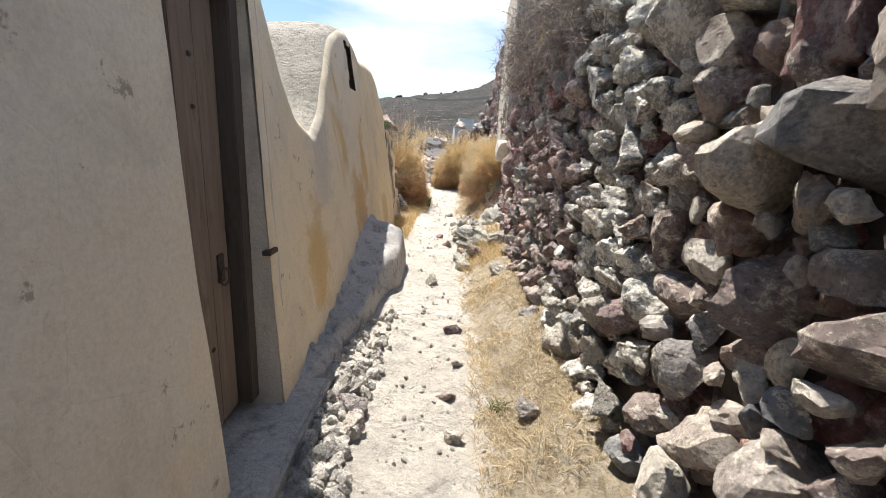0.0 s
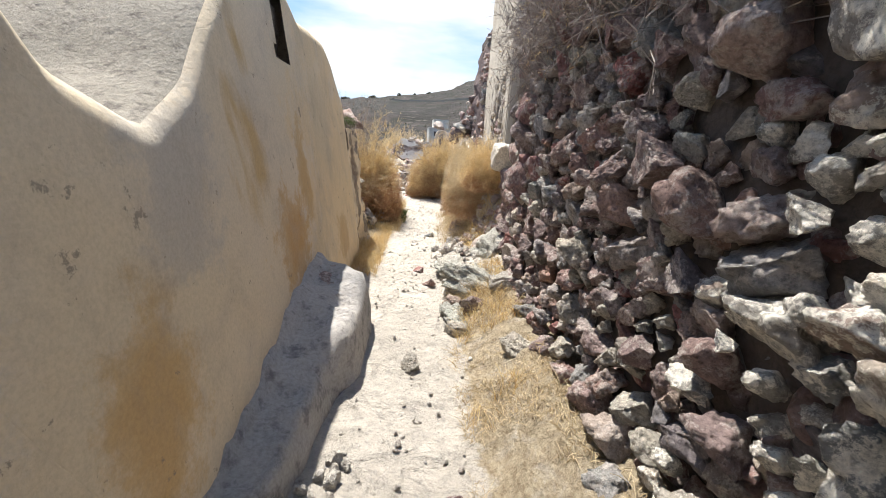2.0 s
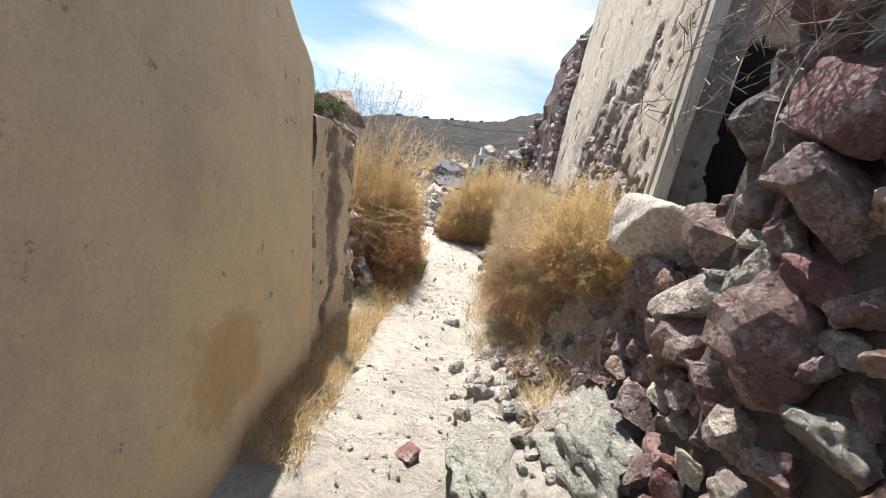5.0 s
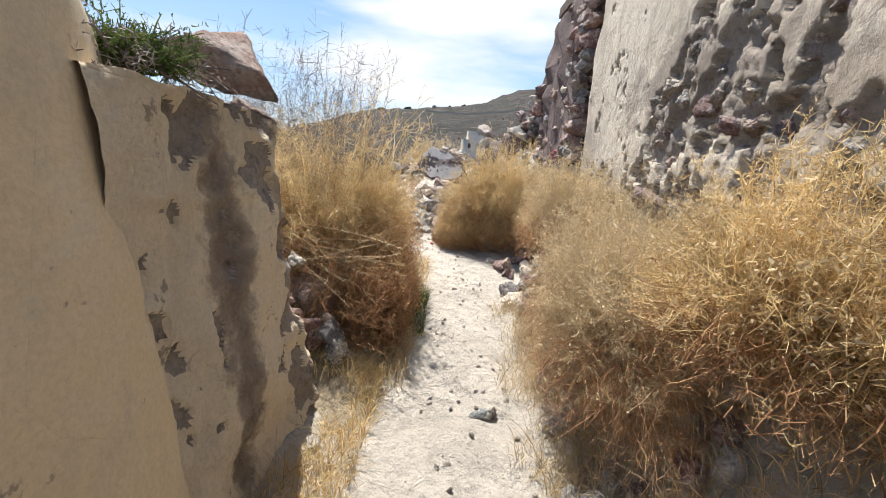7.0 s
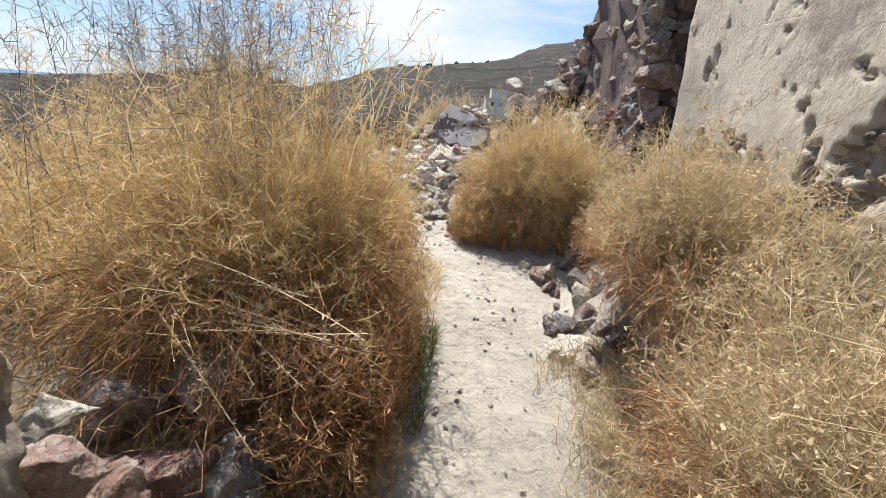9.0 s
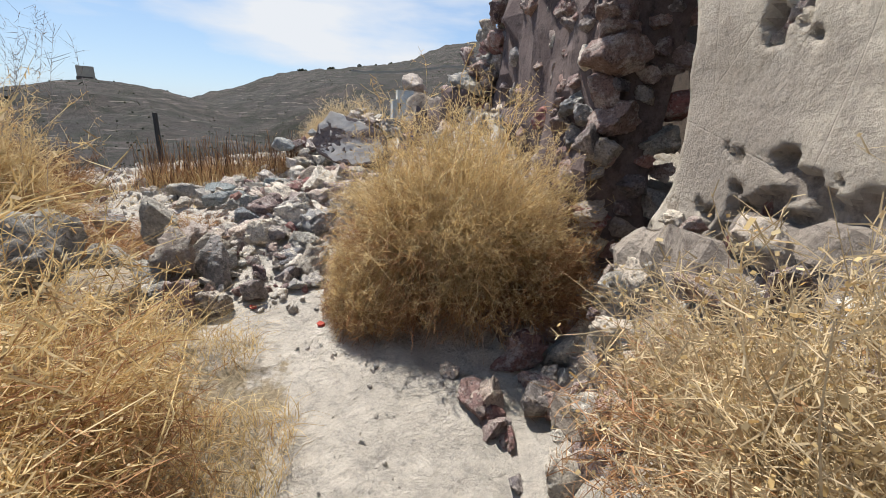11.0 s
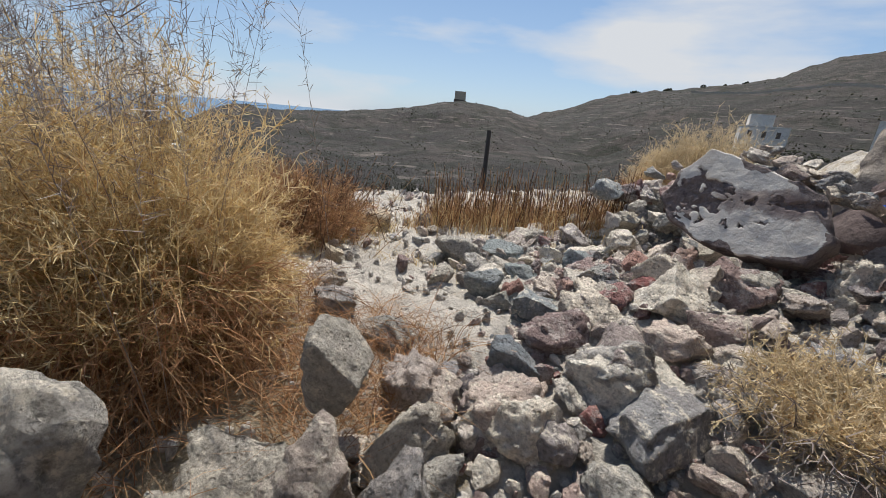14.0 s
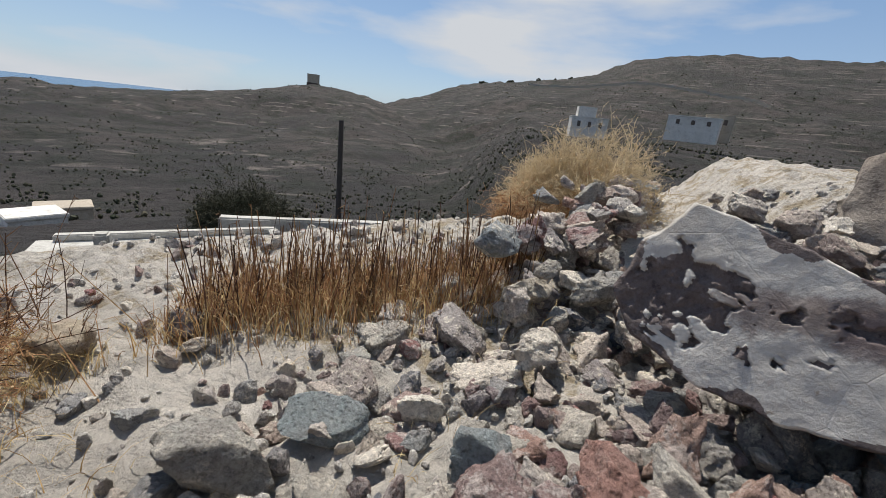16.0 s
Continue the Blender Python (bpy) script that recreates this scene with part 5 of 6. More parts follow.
for s, depth in rows:
    u, v = np.cos(ang) * reach * s, np.sin(ang) * reach * s
    f = fbm(u * 4.5 + 9, v * 7.5, 5, 17) + 0.35 * fbm(u * 17, v * 17, 3, 18)
    pit = -0.018 * smooth(f, 0.27, 0.31) + 0.05 * smooth(f, 0.27, 0.31) * fbm(u * 13, v * 13, 4, 19) if depth == 0.0 else 0.0
    rag = fbm(u * 9, v * 9 + depth * 9, 4, 23) * (0.006 if depth == 0.0 else 0.07)
    w = -depth + pit + rag
    masks.append((f > 0.29) | (s > 0.95 + 0.25 * fbm(ang * 3, ang * 0 + s, 3, 29)) | (depth > 0))
    pts.append(np.array(centre)[None] + u[:, None] * np.array(ax_u) + v[:, None] * np.array(ax_v) + w[:, None] * np.array(nrm) * np.ones((turns, 1)))
pts = np.array(pts)
rowf = grid_faces(len(rows), turns)
wrap = np.array([(i * turns + turns - 1, i * turns, (i + 1) * turns, (i + 1) * turns + turns - 1) for i in range(len(rows) - 1)])
fs = np.concatenate([rowf, wrap])
me = data_mesh("plaster_face", pts.reshape(-1, 3), fs, [M_SLAB, M_EXPOSED], True, (np.array(masks, float).reshape(-1)[fs].mean(1) > 0.5).astype(int))
part("plaster_face", me, chunk)
R = np.random.RandomState(51)
for i in range(46):
    u = R.rand()
    x, y, z = -0.72 + 0.85 * u, 17.62 - 0.72 * u, 1.6 - 0.26 * u
    s = R.uniform(0.04, 0.12)
    rock_object("stone", ROCKS["pale"][R.randint(9)], (x + R.uniform(0, 0.3), y + R.uniform(0, 0.4), z + R.uniform(-0.12, 0.05)), (s * 1.3, s, s * 0.7), spin(R, 0.5), chunk)
tagged(new("leaning_slab", rock_mesh("leaning_slab", 67, M_BANK, 4, 5, 0.16, 0.8)), "second grey plastered wall slab leaning in the rubble", "wall fragment").matrix_basis = pose(1.0, 17.95, 1.3, -12, 10, -24) @ Matrix.Diagonal((0.75, 0.2, 0.62, 1))
tagged(new("collapsed_wall_mound", rock_mesh("mound", 66, M_RUIN, 4, 6, 0.25, 0.4)), "mound of collapsed rubble masonry", "rubble").matrix_basis = Matrix.LocRotScale((1.55, 17.7, 0.9), Euler((0.1, 0.2, 0.3)), (1.0, 1.3, 1.6))

R = np.random.RandomState(57)
slope = thing("collapsed_slope", "slope of fallen lava stones below the ruined wall", "rubble")
for i in range(150):
    u, w = R.rand(), R.rand()
    x, y = 1.75 - 1.5 * u * w + R.normal(0, 0.1), 16.2 + 2.6 * u + R.normal(0, 0.15)
    z = max(float(ground_height(x, y)), 3.3 - 1.2 * u - 1.6 * u * w - 0.9 * w)
    s = R.uniform(0.08, 0.22)
    rock_object("stone", ROCKS[R.choice(["lava", "lava", "grey"])][R.randint(9)], (x, y, z), (s * 1.3, s, s * 0.85), spin(R, 0.8), slope)
for i in range(110):
    x, y = R.uniform(-0.9, 0.9), R.uniform(16.1, 18.4)
    s = R.uniform(0.06, 0.16)
    rock_object("stone", ROCKS[R.choice(["lava", "pale", "grey"])][R.randint(9)], (x, y, float(ground_height(x, y)) + R.uniform(0, 0.2)), (s * 1.3, s, s * 0.85), spin(R, 0.8), slope)

for i, (x, y, s) in enumerate(((-1.25, 9.35, 0.2), (-1.0, 9.5, 0.15), (-1.5, 9.55, 0.18), (-0.85, 9.75, 0.14), (-1.2, 9.8, 0.22), (-0.75, 10.1, 0.13), (-1.4, 10.0, 0.2), (-0.9, 9.35, 0.1), (-0.8, 10.5, 0.14))):
    ob = rock_object("wall_base_stone", ROCKS["pale" if i % 2 else "lava"][i], (x, y, float(ground_height(x, y)) + s * 0.6), (s * 1.3, s, s), spin(R, 0.5))
    tagged(ob, "pale rough stone of the tumbled wall base under the bush", "stone", "tumbled wall base")

# ---- plants ----
R = np.random.RandomState(61)


def gz(x, y):
    return float(ground_height(x, y))


bush("dry_bush", "large windblown straw-coloured dry bush over stones", (-1.35, 10.75, gz(-1.35, 10.75)), 1.1, 1.4, 1.75, 6500, R, (0.2, -0.1), group="dry bushes by the path", wide=0.0052, twig=0.22)
bush("dry_bush", "dense straw-coloured dry bush behind the broken wall", (-2.9, 10.6, 0.0), 1.3, 1.3, 1.75, 2600, R, (0.2, 0), group="dry bushes by the path")
bush("dry_bush", "low reddish-brown dry bush at the path edge", (-0.72, 10.2, gz(-0.7, 10.2)), 0.42, 0.75, 0.85, 1500, R, (0.1, -0.1), (M_BROWN, M_BROWN, M_STRAW), group="dry bushes by the path")
bush("dry_bush", "pale grey-straw dry bush against the plaster house", (0.85, 8.9, gz(0.85, 8.9)), 0.6, 1.0, 1.1, 9500, R, (-0.1, -0.1), (M_PALESTRAW, M_BROWN, M_PALESTRAW), group="dry bushes by the path", wide=0.0028, twig=0.15)
bush("dry_bush", "pale straw dry bush on the stony bank", (0.95, 10.4, gz(0.95, 10.4)), 0.55, 1.0, 0.95, 5000, R, (-0.1, -0.1), (M_PALESTRAW, M_BROWN, M_STRAW), group="dry bushes by the path", wide=0.0036, twig=0.18)
bush("dry_bush", "rounded golden dry bush with brown tangled base", (0.62, 13.35, gz(0.62, 13.35)), 1.0, 0.68, 1.95, 9000, R, (0.0, -0.05), group="dry bushes by the path", wide=0.0048, twig=0.2)
bush("dry_bush", "broad golden dry bush beside the rubble", (-3.5, 13.85, gz(-3.5, 13.85)), 1.1, 0.85, 1.8, 5600, R, (0.15, 0), group="dry bushes by the path")
bush("dry_bush", "straw dry bush at the terrace edge", (-5.1, 14.0, -0.1), 1.2, 1.3, 1.7, 2600, R, (0.15, 0), group="dry bushes by the path")
bush("dry_bush", "thin greenish dry weeds in the rubble", (-0.05, 15.1, gz(-0.05, 15.1)), 0.5, 0.5, 0.5, 700, R, (0, 0), (M_PALESTRAW, M_GREYTWIG, M_STRAW), group="dry bushes by the path")
bush("round_shrub", "round dry shrub behind the reeds", (-1.0, 21.8, 0.3), 1.3, 1.2, 1.75, 3600, R, (0, 0), (M_PALESTRAW, M_BROWN, M_STRAW), wide=0.01, twig=0.4)
bush("green_shrub", "small dark green shrub in the valley edge", (-16.0, 32.8, -5.2), 2.8, 2.4, 3.3, 2000, R, (0, 0), (M_SCRUB, M_SCRUB, M_GREEN), wide=0.035, twig=0.8, category="shrub", seeds=False, clear=False)
bush("wall_plant", "bright green feathery plant on the broken wall", (-1.3, 8.05, 1.62), 0.27, 0.26, 0.2, 600, R, (0.1, 0), (M_GREEN, M_GREYTWIG, M_GREEN), category="plant", wide=0.006, twig=0.12, seeds=False, clear=False)
bush("dry_bush", "low reddish-brown dead weeds at the dirt edge", (-4.5, 15.75, gz(-4.5, 15.75)), 0.95, 0.85, 0.72, 3200, R, (0.1, 0), (M_BROWN, M_BROWN, M_STRAW), group="dry bushes by the path", brown=1.0)

bush("dead_twigs", "low tangle of pale grey dead twigs over boulders", (-2.55, 12.4, gz(-2.55, 12.4)), 0.75, 0.42, 0.6, 1700, R, (0.1, 0), (M_PALESTRAW, M_GREYTWIG, M_PALESTRAW), group="dry bushes by the path", wide=0.006)

bush("dry_bush", "fine straw-coloured bush on the bank beside the house", (0.98, 8.0, gz(0.98, 8.0)), 0.42, 0.6, 0.75, 4200, R, (-0.12, -0.05), group="dry bushes by the path", wide=0.0034, twig=0.16)
bush("dry_bush", "brown sprawling dry bush below the doorway", (1.2, 12.95, gz(1.2, 12.95)), 0.45, 0.36, 0.75, 1600, R, (0.1, -0.05), (M_BROWN, M_BROWN, M_STRAW), group="dry bushes by the path", wide=0.005)
bush("dry_bush", "low greenish-straw dry bush at the path edge", (-0.02, 13.15, gz(-0.02, 13.15)), 0.4, 0.4, 0.8, 1800, R, (0, -0.05), group="dry bushes by the path", wide=0.005)

# tall bare stems above the bushes
for nm, x0, y0, sx, sy, h, n in (("tall_weeds", -1.7, 10.7, 1.0, 0.9, 2.2, 150), ("tall_weeds", -3.9, 13.8, 1.2, 0.6, 2.3, 130)):
    a = np.stack([R.normal(x0, sx * 0.5, n), R.normal(y0, sy * 0.5, n), np.full(n, 0.1)], 1)
    c = a + np.stack([R.normal(0.15, 0.35, n), R.normal(0, 0.35, n), h * R.uniform(0.75, 1.05, n)], 1)
    c[:, 1] = np.minimum(c[:, 1], y0 + 0.45)
    free = [np.abs(q[:, 0] - np.interp(q[:, 1], WALK_Y, WALK_X)) > 0.75 for q in (a, c)]
    a, c = a[free[0] & free[1]], c[free[0] & free[1]]
    v, f, p = ribbons(a, (a + c) / 2 + R.normal(0, 0.08, a.shape), c, 0.004, 5, R)
    ob = thing(nm, "tall thin dry weeds with fine branching tips", "weeds")
    part("stem_tangle", data_mesh("stem_tangle", v, f, M_GREYTWIG), ob)
    part("twig_haze", data_mesh("twig_haze", *sprays(p, 60, 0.1, 0.003, R, 0.5, 0.55), M_GREYTWIG), ob)

# dead reeds in a row
n = 620
a = np.stack([R.uniform(-3.65, -1.45, n), 17.98 + R.normal(0, 0.2, n), np.zeros(n)], 1)
a[:, 1] += (a[:, 0] + 2.55) * 0.6
a[:, 2] = ground_height(a[:, 0], a[:, 1]) - 0.02
c = a + np.stack([R.normal(0, 0.07, n), R.normal(0, 0.07, n), R.uniform(0.22, 0.76, n)], 1)
reeds = thing("dead_reeds", "row of dead brown upright reed stalks", "reeds")
v, f, p = ribbons(a, (a + c) / 2 + R.normal(0, 0.02, a.shape), c, 0.011, 3, R, 0.6)
part("stalk_stand", data_mesh("stalk_stand", *join_parts([(v, f), sprays(p, 3, 0.06, 0.006, R, 0.8, 0.5)]), M_REED), reeds)
n = 2600
xs = R.uniform(-3.7, -1.2, n)
ys = 17.9 + R.normal(0, 0.28, n) + (xs + 2.55) * 0.6
part("dry_grass", tuft_mesh("dry_grass", xs, ys, ground_height(xs, ys), 0.34, M_STRAW, R, 0.5, 0.005), reeds, "bent dry grass between the stalks")
xs = R.uniform(-3.7, -1.4, n)
ys = 17.95 + R.normal(0, 0.24, n) + (xs + 2.55) * 0.6
part("red_grass", tuft_mesh("red_grass", xs, ys, ground_height(xs, ys), 0.4, M_BROWN, R, 0.35, 0.006), reeds, "reddish-brown dead grass between the stalks")
n = 420
a = np.stack([R.normal(-4.25, 0.35, n), R.normal(15.8, 0.4, n), np.zeros(n)], 1)
a[:, 2] = ground_height(a[:, 0], a[:, 1])
c = a + np.stack([R.normal(0.1, 0.2, n), R.normal(0, 0.2, n), R.uniform(0.25, 0.75, n)], 1)
stalk = thing("dead_reeds", "reddish dead weed stalks at the dirt edge", "reeds")
v, f, p = ribbons(a, (a + c) / 2 + R.normal(0, 0.04, a.shape), c, 0.008, 3, R, 0.6)
part("stalk_stand", data_mesh("stalk_stand", *join_parts([(v, f), sprays(p, 8, 0.09, 0.005, R, 0.6, 0.3)]), M_REED), stalk)


def grass_patch(name, label, x0, x1, y0, y1, n, h, mat, bend=0.7, keep=None, wide=0.004):
    xs, ys = R.uniform(x0, x1, n), R.uniform(y0, y1, n)
    if keep is not None:
        m = keep(xs, ys)
        xs, ys = xs[m], ys[m]
    ob = new(name, tuft_mesh(name, xs, ys, ground_height(xs, ys), h, mat, R, bend, wide))
    return tagged(ob, label, "dry grass", kind="stuff")


clump = lambda s, cut: (lambda x, y: fbm(x * 2.2, y * 2.2, 3, s) > cut)
grass_patch("dry_grass", "flattened dry straw grass along the stone wall", 0.24, 0.85, 0.8, 6.0, 13000, 0.07, M_PALESTRAW, 1.4, clump(3, -0.15))
grass_patch("dry_grass", "golden dry grass tufts among lane stones", 0.3, 0.85, 3.4, 6.2, 6000, 0.13, M_STRAW, 0.9, clump(4, 0.1))
grass_patch("dry_grass", "brown weeds at the foot of the ochre wall", -0.95, -0.55, 6.6, 9.4, 5000, 0.16, M_STRAW, 0.8, clump(5, -0.2))
grass_patch("dry_grass", "dry grass below the left bushes", -1.5, -0.38, 9.2, 12.2, 6500, 0.2, M_STRAW, 0.9, clump(6, -0.2))
grass_patch("dry_grass", "pale dry grass beside the path", 0.26, 1.2, 7.6, 10.9, 15000, 0.22, M_PALESTRAW, 0.9, lambda x, y: (fbm(x * 2.2, y * 2.2, 3, 7) > -0.3) & (R.rand(len(x)) < smooth(x + 0.25 * fbm(y * 3, x * 3, 3, 12), 0.26, 0.75) * smooth(y, 7.6, 8.6)))
grass_patch("dry_grass", "bent golden dead grass beside boulders", -2.6, -0.75, 11.4, 12.9, 4500, 0.26, M_STRAW, 1.2, clump(8, -0.1))
grass_patch("dry_grass", "tangled reddish-brown dead twigs over the stones", -3.6, -1.7, 12.2, 14.9, 9000, 0.26, M_BROWN, 1.5, clump(9, -0.2))
grass_patch("dry_grass", "dry grass at the dirt edge", -6.0, -3.6, 14.8, 16.6, 6000, 0.22, M_STRAW, 0.9, clump(10, -0.05))
grass_patch("dry_grass", "dry grass on the stony bank", 0.6, 1.1, 6.9, 8.4, 3500, 0.14, M_STRAW, 0.9, clump(14, -0.1))
grass_patch("dry_grass", "sparse straw in the trodden rubble", -3.6, -1.2, 15.6, 17.6, 1500, 0.12, M_STRAW, 1.2, clump(15, 0.05))
grass_patch("green_grass", "small patch of green grass at the path edge", -0.5, -0.32, 10.0, 11.1, 900, 0.16, M_GREEN, 0.5)
grass_patch("green_grass", "tiny green weed by the lane wall", 0.35, 0.45, 2.15, 2.25, 90, 0.08, M_GREEN, 0.9)

# dead creeper hanging over the stone wall
n = 900
a = np.stack([R.uniform(0.9, 1.5, n), R.uniform(3.0, 6.6, n), R.uniform(2.2, 2.75, n)], 1)
drop = R.uniform(-0.2, 1.0, n) ** 2
c = a + np.stack([-R.uniform(0.05, 0.5, n), R.normal(0.05, 0.32, n), 0.4 - 1.0 * drop], 1)
c[:, 0] = np.maximum(c[:, 0], 0.6)
b = (a + c) / 2 + np.stack([-R.uniform(0, 0.25, n), R.normal(0, 0.28, n), R.uniform(-0.1, 0.35, n)], 1)
creeper = thing("dead_creeper", "tangled leafless grey creeper hanging over the stone wall", "creeper")
v, f, p = ribbons(a, b, c, 0.0065, 6, R)
part("branch_tangle", data_mesh("branch_tangle", v, f, M_GREYTWIG), creeper)
part("twig_haze", data_mesh("twig_haze", *sprays(p, 16, 0.16, 0.0045, R, 0.1, 0.2), M_GREYTWIG), creeper)
part("leaf_litter", data_mesh("leaf_litter", *sprays(p[: n // 3], 14, 0.03, 0.004, R, 0.2, 0.2), M_STRAW), creeper, "yellow-brown dry leaves")

# bare branches: stick in the bush, arching seed stems
def stem(name, label, pts, width, mat, parent=None, twigs=0):
    cu = bpy.data.curves.new(name, "CURVE")
    cu.dimensions, cu.bevel_depth, cu.bevel_resolution = "3D", width, 2
    sp = cu.splines.new("POLY")
    sp.points.add(len(pts) - 1)
    for i, (q, p) in enumerate(zip(sp.points, pts)):
        q.co = (*p, 1)
        q.radius = 1 - 0.6 * i / len(pts)
    cu.materials.append(mat)
    return tagged(new(name, cu), label, "branch")


stem("dead_branch", "dark bare branch standing in the golden bush", [(-0.28, 13.2, 0.25), (-0.2, 13.3, 0.5), (-0.1, 13.45, 0.72), (0.02, 13.6, 0.86)], 0.012, M_IRON)
n = 26
arch = thing("arching_stems", "long arching pale stems with dry seeds", "dry stems")
a = np.stack([R.normal(-1.7, 0.15, n), R.normal(10.1, 0.15, n), R.uniform(0.35, 0.8, n)], 1)
e = np.stack([R.uniform(-1.0, -0.45, n), R.uniform(9.25, 9.8, n), R.uniform(0.35, 0.85, n)], 1)
b = (a + e) / 2 + np.stack([R.normal(0, 0.08, n), R.normal(0, 0.08, n), R.uniform(-0.12, 0.1, n)], 1)
v, f, p = ribbons(a, b, e, 0.007, 9, R, 0.5)
for i in range(n):
    v, f, _ = ribbons(a[i : i + 1], b[i : i + 1], e[i : i + 1], 0.007, 9, R, 0.5)
    part("stem", data_mesh("stem", v, f, M_PALESTRAW), arch)
part("seed_fluff", data_mesh("seed_fluff", *sprays(p, 60, 0.025, 0.007, R, 0.2, 0.2), M_PALESTRAW), arch)
tagged(rock_object("plastic_scrap", rock_mesh("scrap", 71, M_RED, 2, 4, 0.4), (-0.4, 13.1, 0.06), (0.035, 0.03, 0.012), Euler((0.3, 0.2, 0.5))), "crumpled faded red plastic scrap on the path", "litter")
tagged(rock_object("plastic_scrap", rock_mesh("scrap", 72, M_RED, 2, 4, 0.4), (-0.95, 13.35, 0.09), (0.03, 0.03, 0.012), Euler((0.3, 0.2, 0.5))), "crumpled faded red plastic scrap on the path", "litter")
tagged(rock_object("blue_sheet", rock_mesh("sheet", 73, M_BLUE, 3, 5, 0.35), (0.45, 17.3, 1.28), (0.09, 0.07, 0.06), Euler((0.3, 0.2, 0.5))), "crumpled blue plastic sheet among stones", "litter")

# ---- valley: pole, houses, roofs, tower, trees, scrub ----
pole = thing("utility_pole", "dark weathered wooden utility pole", "utility pole", at=(-12.1, 35.5, -7.5))
bm = bmesh.new()
bmesh.ops.create_cone(bm, cap_ends=True, segments=12, radius1=0.17, radius2=0.12, depth=8.6, matrix=Matrix.Translation((0, 0, 4.3)))
me = bpy.data.meshes.new("shaft")
bm.to_mesh(me)
bm.free()
me.materials.append(M_POLE)
part("shaft", me, pole)


def at_polar(azd, r):
    return CX - math.sin(radians(azd)) * r, CY + math.cos(radians(azd)) * r


def house(label, azd, r, z, w, d, h, mat, turn=0, windows=2, group="village houses", storey=None):
    x, y = at_polar(azd, r)
    ob = thing("house", label, "house", group, at=(x, y, z))
    ob.rotation_euler = (0, 0, radians(azd + turn))
    part("wall", worn_box("wall", mat, -w / 2, w / 2, -d / 2, d / 2, -3, h, 2.0, 0.01, int(r), 0.05), ob)
    part("roof", worn_box("roof", mat, -w / 2 - 0.1, w / 2 + 0.1, -d / 2 - 0.1, d / 2 + 0.1, h, h + 0.25, 3, 0.01, 3, 0.05), ob)
    if storey:
        part("upper_room", worn_box("upper_room", mat, -w * 0.35, w * storey - w * 0.35, -d / 3, d / 3, h + 0.2, h * 1.8, 2.0, 0.01, 4, 0.05), ob)
    for i in range(windows):
        wx = -w / 2 + w * (i + 0.7) / (windows + 0.4)
        win = part("window", worn_box("window", M_CORE, wx - 0.4, wx + 0.4, -d / 2 - 0.04, -d / 2 + 0.1, h * 0.35, h * 0.75, 1, 0.0, 1, 0.01), ob, "dark block painted as the unlit inside of a window")
        part("sill", worn_box("sill", mat, wx - 0.5, wx + 0.5, -d / 2 - 0.12, -d / 2, h * 0.3, h * 0.35, 1, 0.0, 1, 0.01), win)
    return ob


house("white flat-roofed house on the slope", -3.9, 120, 2.2, 9, 7, 3.4, M_WHITE, 8, 3, storey=0.5)
house("low white house by the road", -15.5, 120, 5.5, 11, 6, 2.6, M_WHITE, -6, 3)
house("tan stone house by the road", -17.8, 128, 6.2, 6, 6, 3.2, M_TAN, 4, 2)
house("small white house in the valley", 58.8, 34, -8.6, 2.6, 2.4, 2.2, M_WHITE, 10, 1)
house("low flat-roofed tan shed in the valley", 56.4, 44, -10.2, 3.4, 2.6, 1.9, M_TAN, 0, 0)
house("white roofed hut in the valley", 62.5, 36, -9.2, 3.4, 2.6, 2.0, M_WHITE, -5, 1)
house("white walled hut behind the reeds", 36.5, 26, -6.0, 0.9, 0.9, 1.3, M_WHITE, 0, 0)
for a_, r_ in ((66, 190), (68.5, 230), (71, 210), (64.5, 260), (70, 300), (73, 260)):
    house("tiny white village house far down the valley", a_, r_, -20.0 - r_ * 0.01, 7, 6, 4, M_WHITE, a_ * 3, 2)
# lower flat roof with parapet and chimney
x, y = at_polar(47, 11.5)
roof = thing("lower_roof", "flat pale roof terrace below the path with parapet", "roof terrace", at=(x, y, -2.2))
roof.rotation_euler = (0, 0, radians(44))
part("slab", worn_box("slab", M_LIME, -3.0, 2.6, -2.2, 2.0, -1.5, 0.05, 0.8, 0.02, 3, 0.03), roof)
part("parapet", worn_box("parapet", M_LIME, -2.6, 2.6, 1.75, 2.0, 0.05, 0.22, 0.5, 0.02, 4, 0.03), roof)
part("parapet", worn_box("parapet", M_LIME, 2.35, 2.6, -2.2, 1.75, 0.05, 0.22, 0.5, 0.02, 5, 0.03), roof)
part("chimney", worn_box("chimney", M_LIME, -1.5, -1.2, -0.1, 0.2, 0.05, 0.75, 0.3, 0.02, 6, 0.04), roof, "whitewashed chimney with dark top")
x, y = at_polar(30, 14)
wl_ = thing("terrace_wall", "low pale terrace wall beyond the reeds", "low wall", at=(x, y, -1.95))
wl_.rotation_euler = (0, 0, radians(30))
part("coping", worn_box("coping", M_LIME, -3.0, 2.6, -0.2, 0.2, -1.5, 0.12, 0.6, 0.04, 6, 0.05), wl_)
R = np.random.RandomState(81)
mound = thing("rubble_wall", "low dark dry stone wall along the far path", "stone wall")
for i in range(190):
    u = R.rand()
    x, y = -1.35 + 1.2 * u + R.normal(0, 0.2), 18.2 + 4 * u + R.normal(0, 0.25)
    s = R.uniform(0.08, 0.2)
    rock_object("stone", ROCKS[R.choice(["lava", "grey", "pale"])][R.randint(9)], (x, y, gz(x, y) + R.uniform(0, 0.55)), (s * 1.3, s, s * 0.8), spin(R, 0.6), mound)

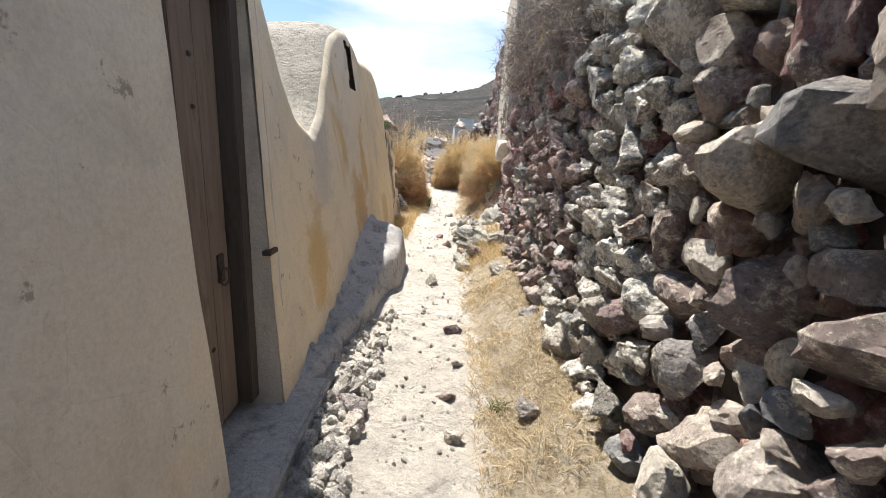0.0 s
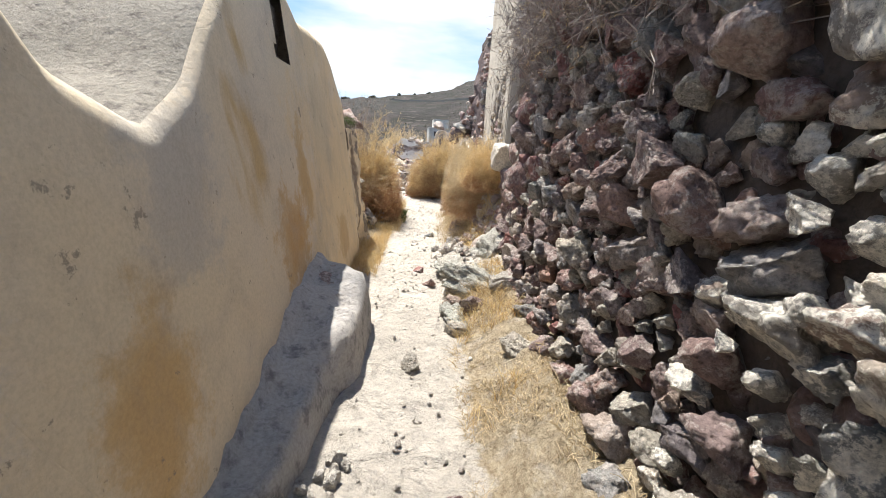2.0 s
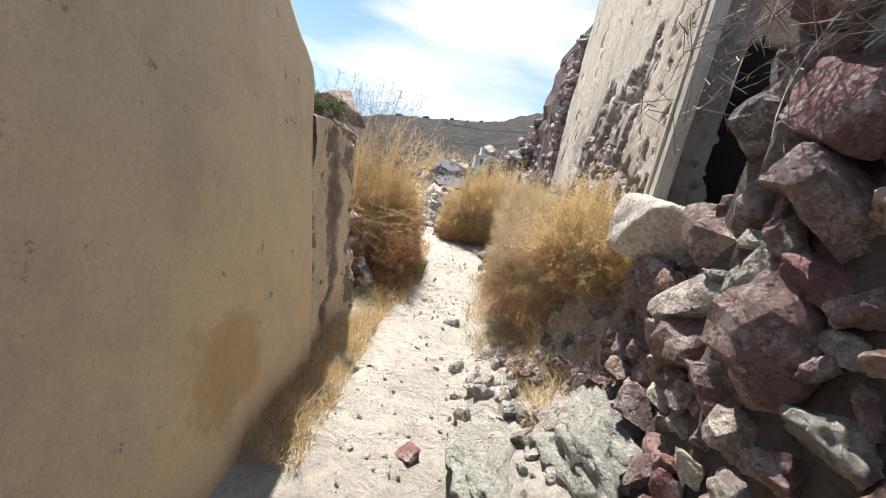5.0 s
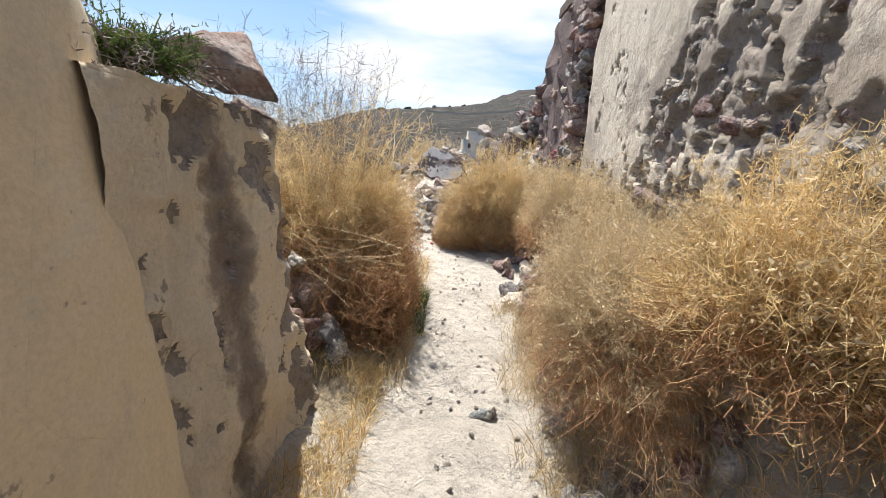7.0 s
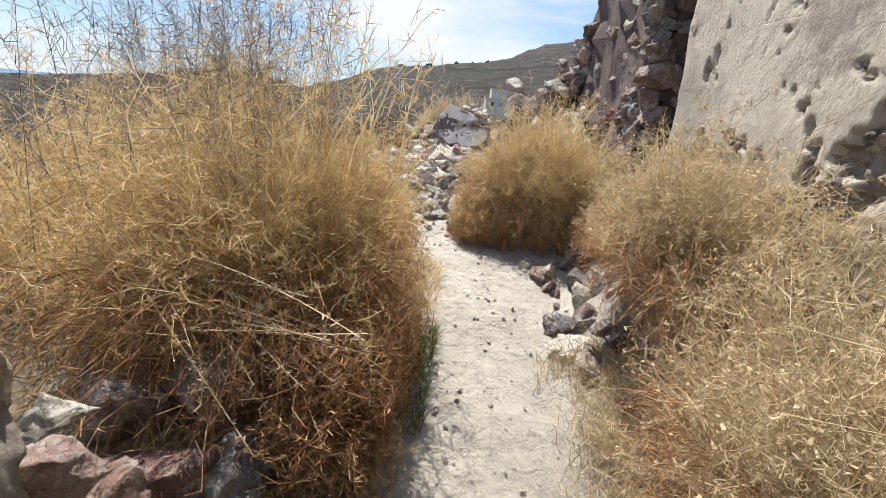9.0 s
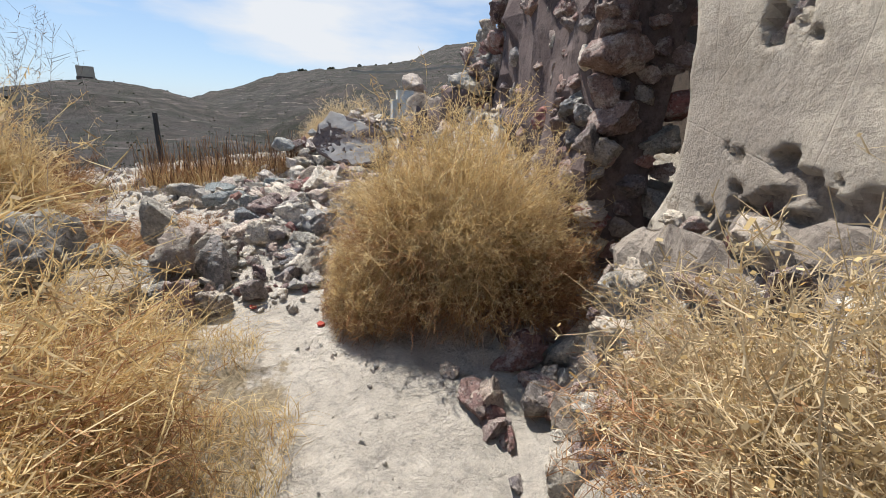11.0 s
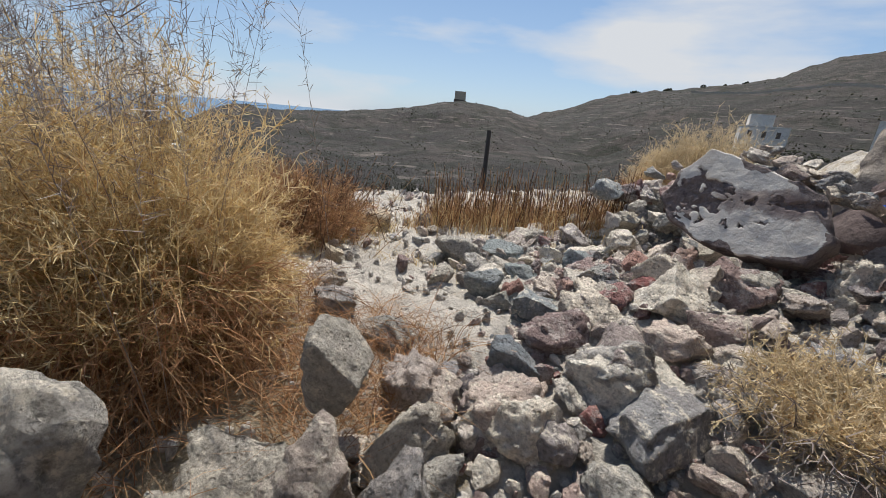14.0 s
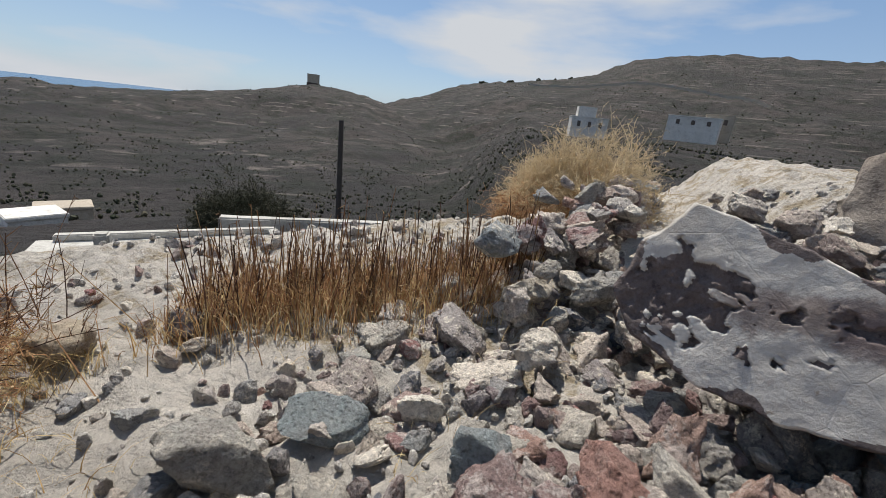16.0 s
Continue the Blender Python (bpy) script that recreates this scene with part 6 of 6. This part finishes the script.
tx, ty = at_polar(31.0, 690)
tz = float(landscape_height(np.array(31.0), np.array(690.0)))
tower = thing("hilltop_tower", "square grey tower house on the hilltop", "tower", at=(tx, ty, tz))
tower.rotation_euler = (0, 0, radians(31))
part("wall", worn_box("wall", M_TAN, -8.5, 8.5, -7, 7, -4, 13.5, 4, 0.05, 7, 0.1), tower)
part("base_hut", worn_box("base_hut", M_CORE, -9.5, 6, -9, 5, -6, 1.5, 4, 0.4, 8, 0.3), tower)


def small_tree(azd, r, h, wdt):
    x, y = at_polar(azd, r)
    z = float(landscape_height(np.array(azd), np.array(float(r))))
    ob = thing("ridge_tree", "small dark tree on the ridge", "tree", "ridge trees", at=(x, y, z))
    n = 60
    d = R.normal(size=(n, 3))
    d /= np.linalg.norm(d, axis=1, keepdims=True)
    pts = [(p[0] * wdt, p[1] * wdt, h * 0.62 + p[2] * h * 0.36, wdt * 0.32) for p in d * R.uniform(0.4, 1.05, (n, 1))]
    part("crown", pile("crown", SMALL, pts, M_SCRUB, R), ob)
    v, f, _ = ribbons(np.array([(0, 0, -2.0)]), np.array([(0.2, 0, h * 0.2)]), np.array([(0.3, 0, h * 0.6)]), h * 0.07, 4, R)
    part("trunk", data_mesh("trunk", v, f, M_POLE), ob)


for args in ((6.35, 1140, 12, 11), (2.95, 1145, 20, 6), (0.9, 1145, 16, 5), (-1.0, 1145, 14, 8), (-3.8, 1145, 10, 9), (9.8, 1140, 8, 10)):
    small_tree(*args)
n = 9000
azs, rs = R.uniform(-45, 75, n), np.exp(R.uniform(math.log(35), math.log(900), n))
hs = landscape_height(azs, rs)
pts = [(CX - math.sin(radians(a_)) * r_, CY + math.cos(radians(a_)) * r_, h_ + 0.2, min(0.15 + r_ * 0.0016, 1.1) * u_) for a_, r_, h_, u_ in zip(azs, rs, hs, R.uniform(0.4, 1.3, n)) if fbm(np.array(a_ * 0.5), np.array(math.log(r_) * 6), 3, 71) > -0.1]
tagged(new("hill_scrub", pile("hill_scrub", [rock_shape(500 + i, 1, 0, 0.4) for i in range(4)], pts, M_SCRUB, R)), "dark low scrub scattered over the hills", "scrub", kind="stuff")
# road cut along the right-hand hill
rd_az = np.linspace(-22, 4, 80)
rd_r = np.interp(rd_az, [-22, -8, 4], [520, 640, 760])
ga = np.stack([CX - np.sin(np.radians(rd_az)) * rd_r, CY + np.cos(np.radians(rd_az)) * rd_r, landscape_height(rd_az, rd_r) + 1.2], 1)
gb = ga + (0, 0, 3.2)
v = np.concatenate([ga, gb])
f = np.array([(i, i + 1, 81 + i, 80 + i) for i in range(79)])
tagged(new("road_wall", data_mesh("road_wall", v, f, M_TAN)), "pale road retaining wall across the hill", "road", kind="structure")
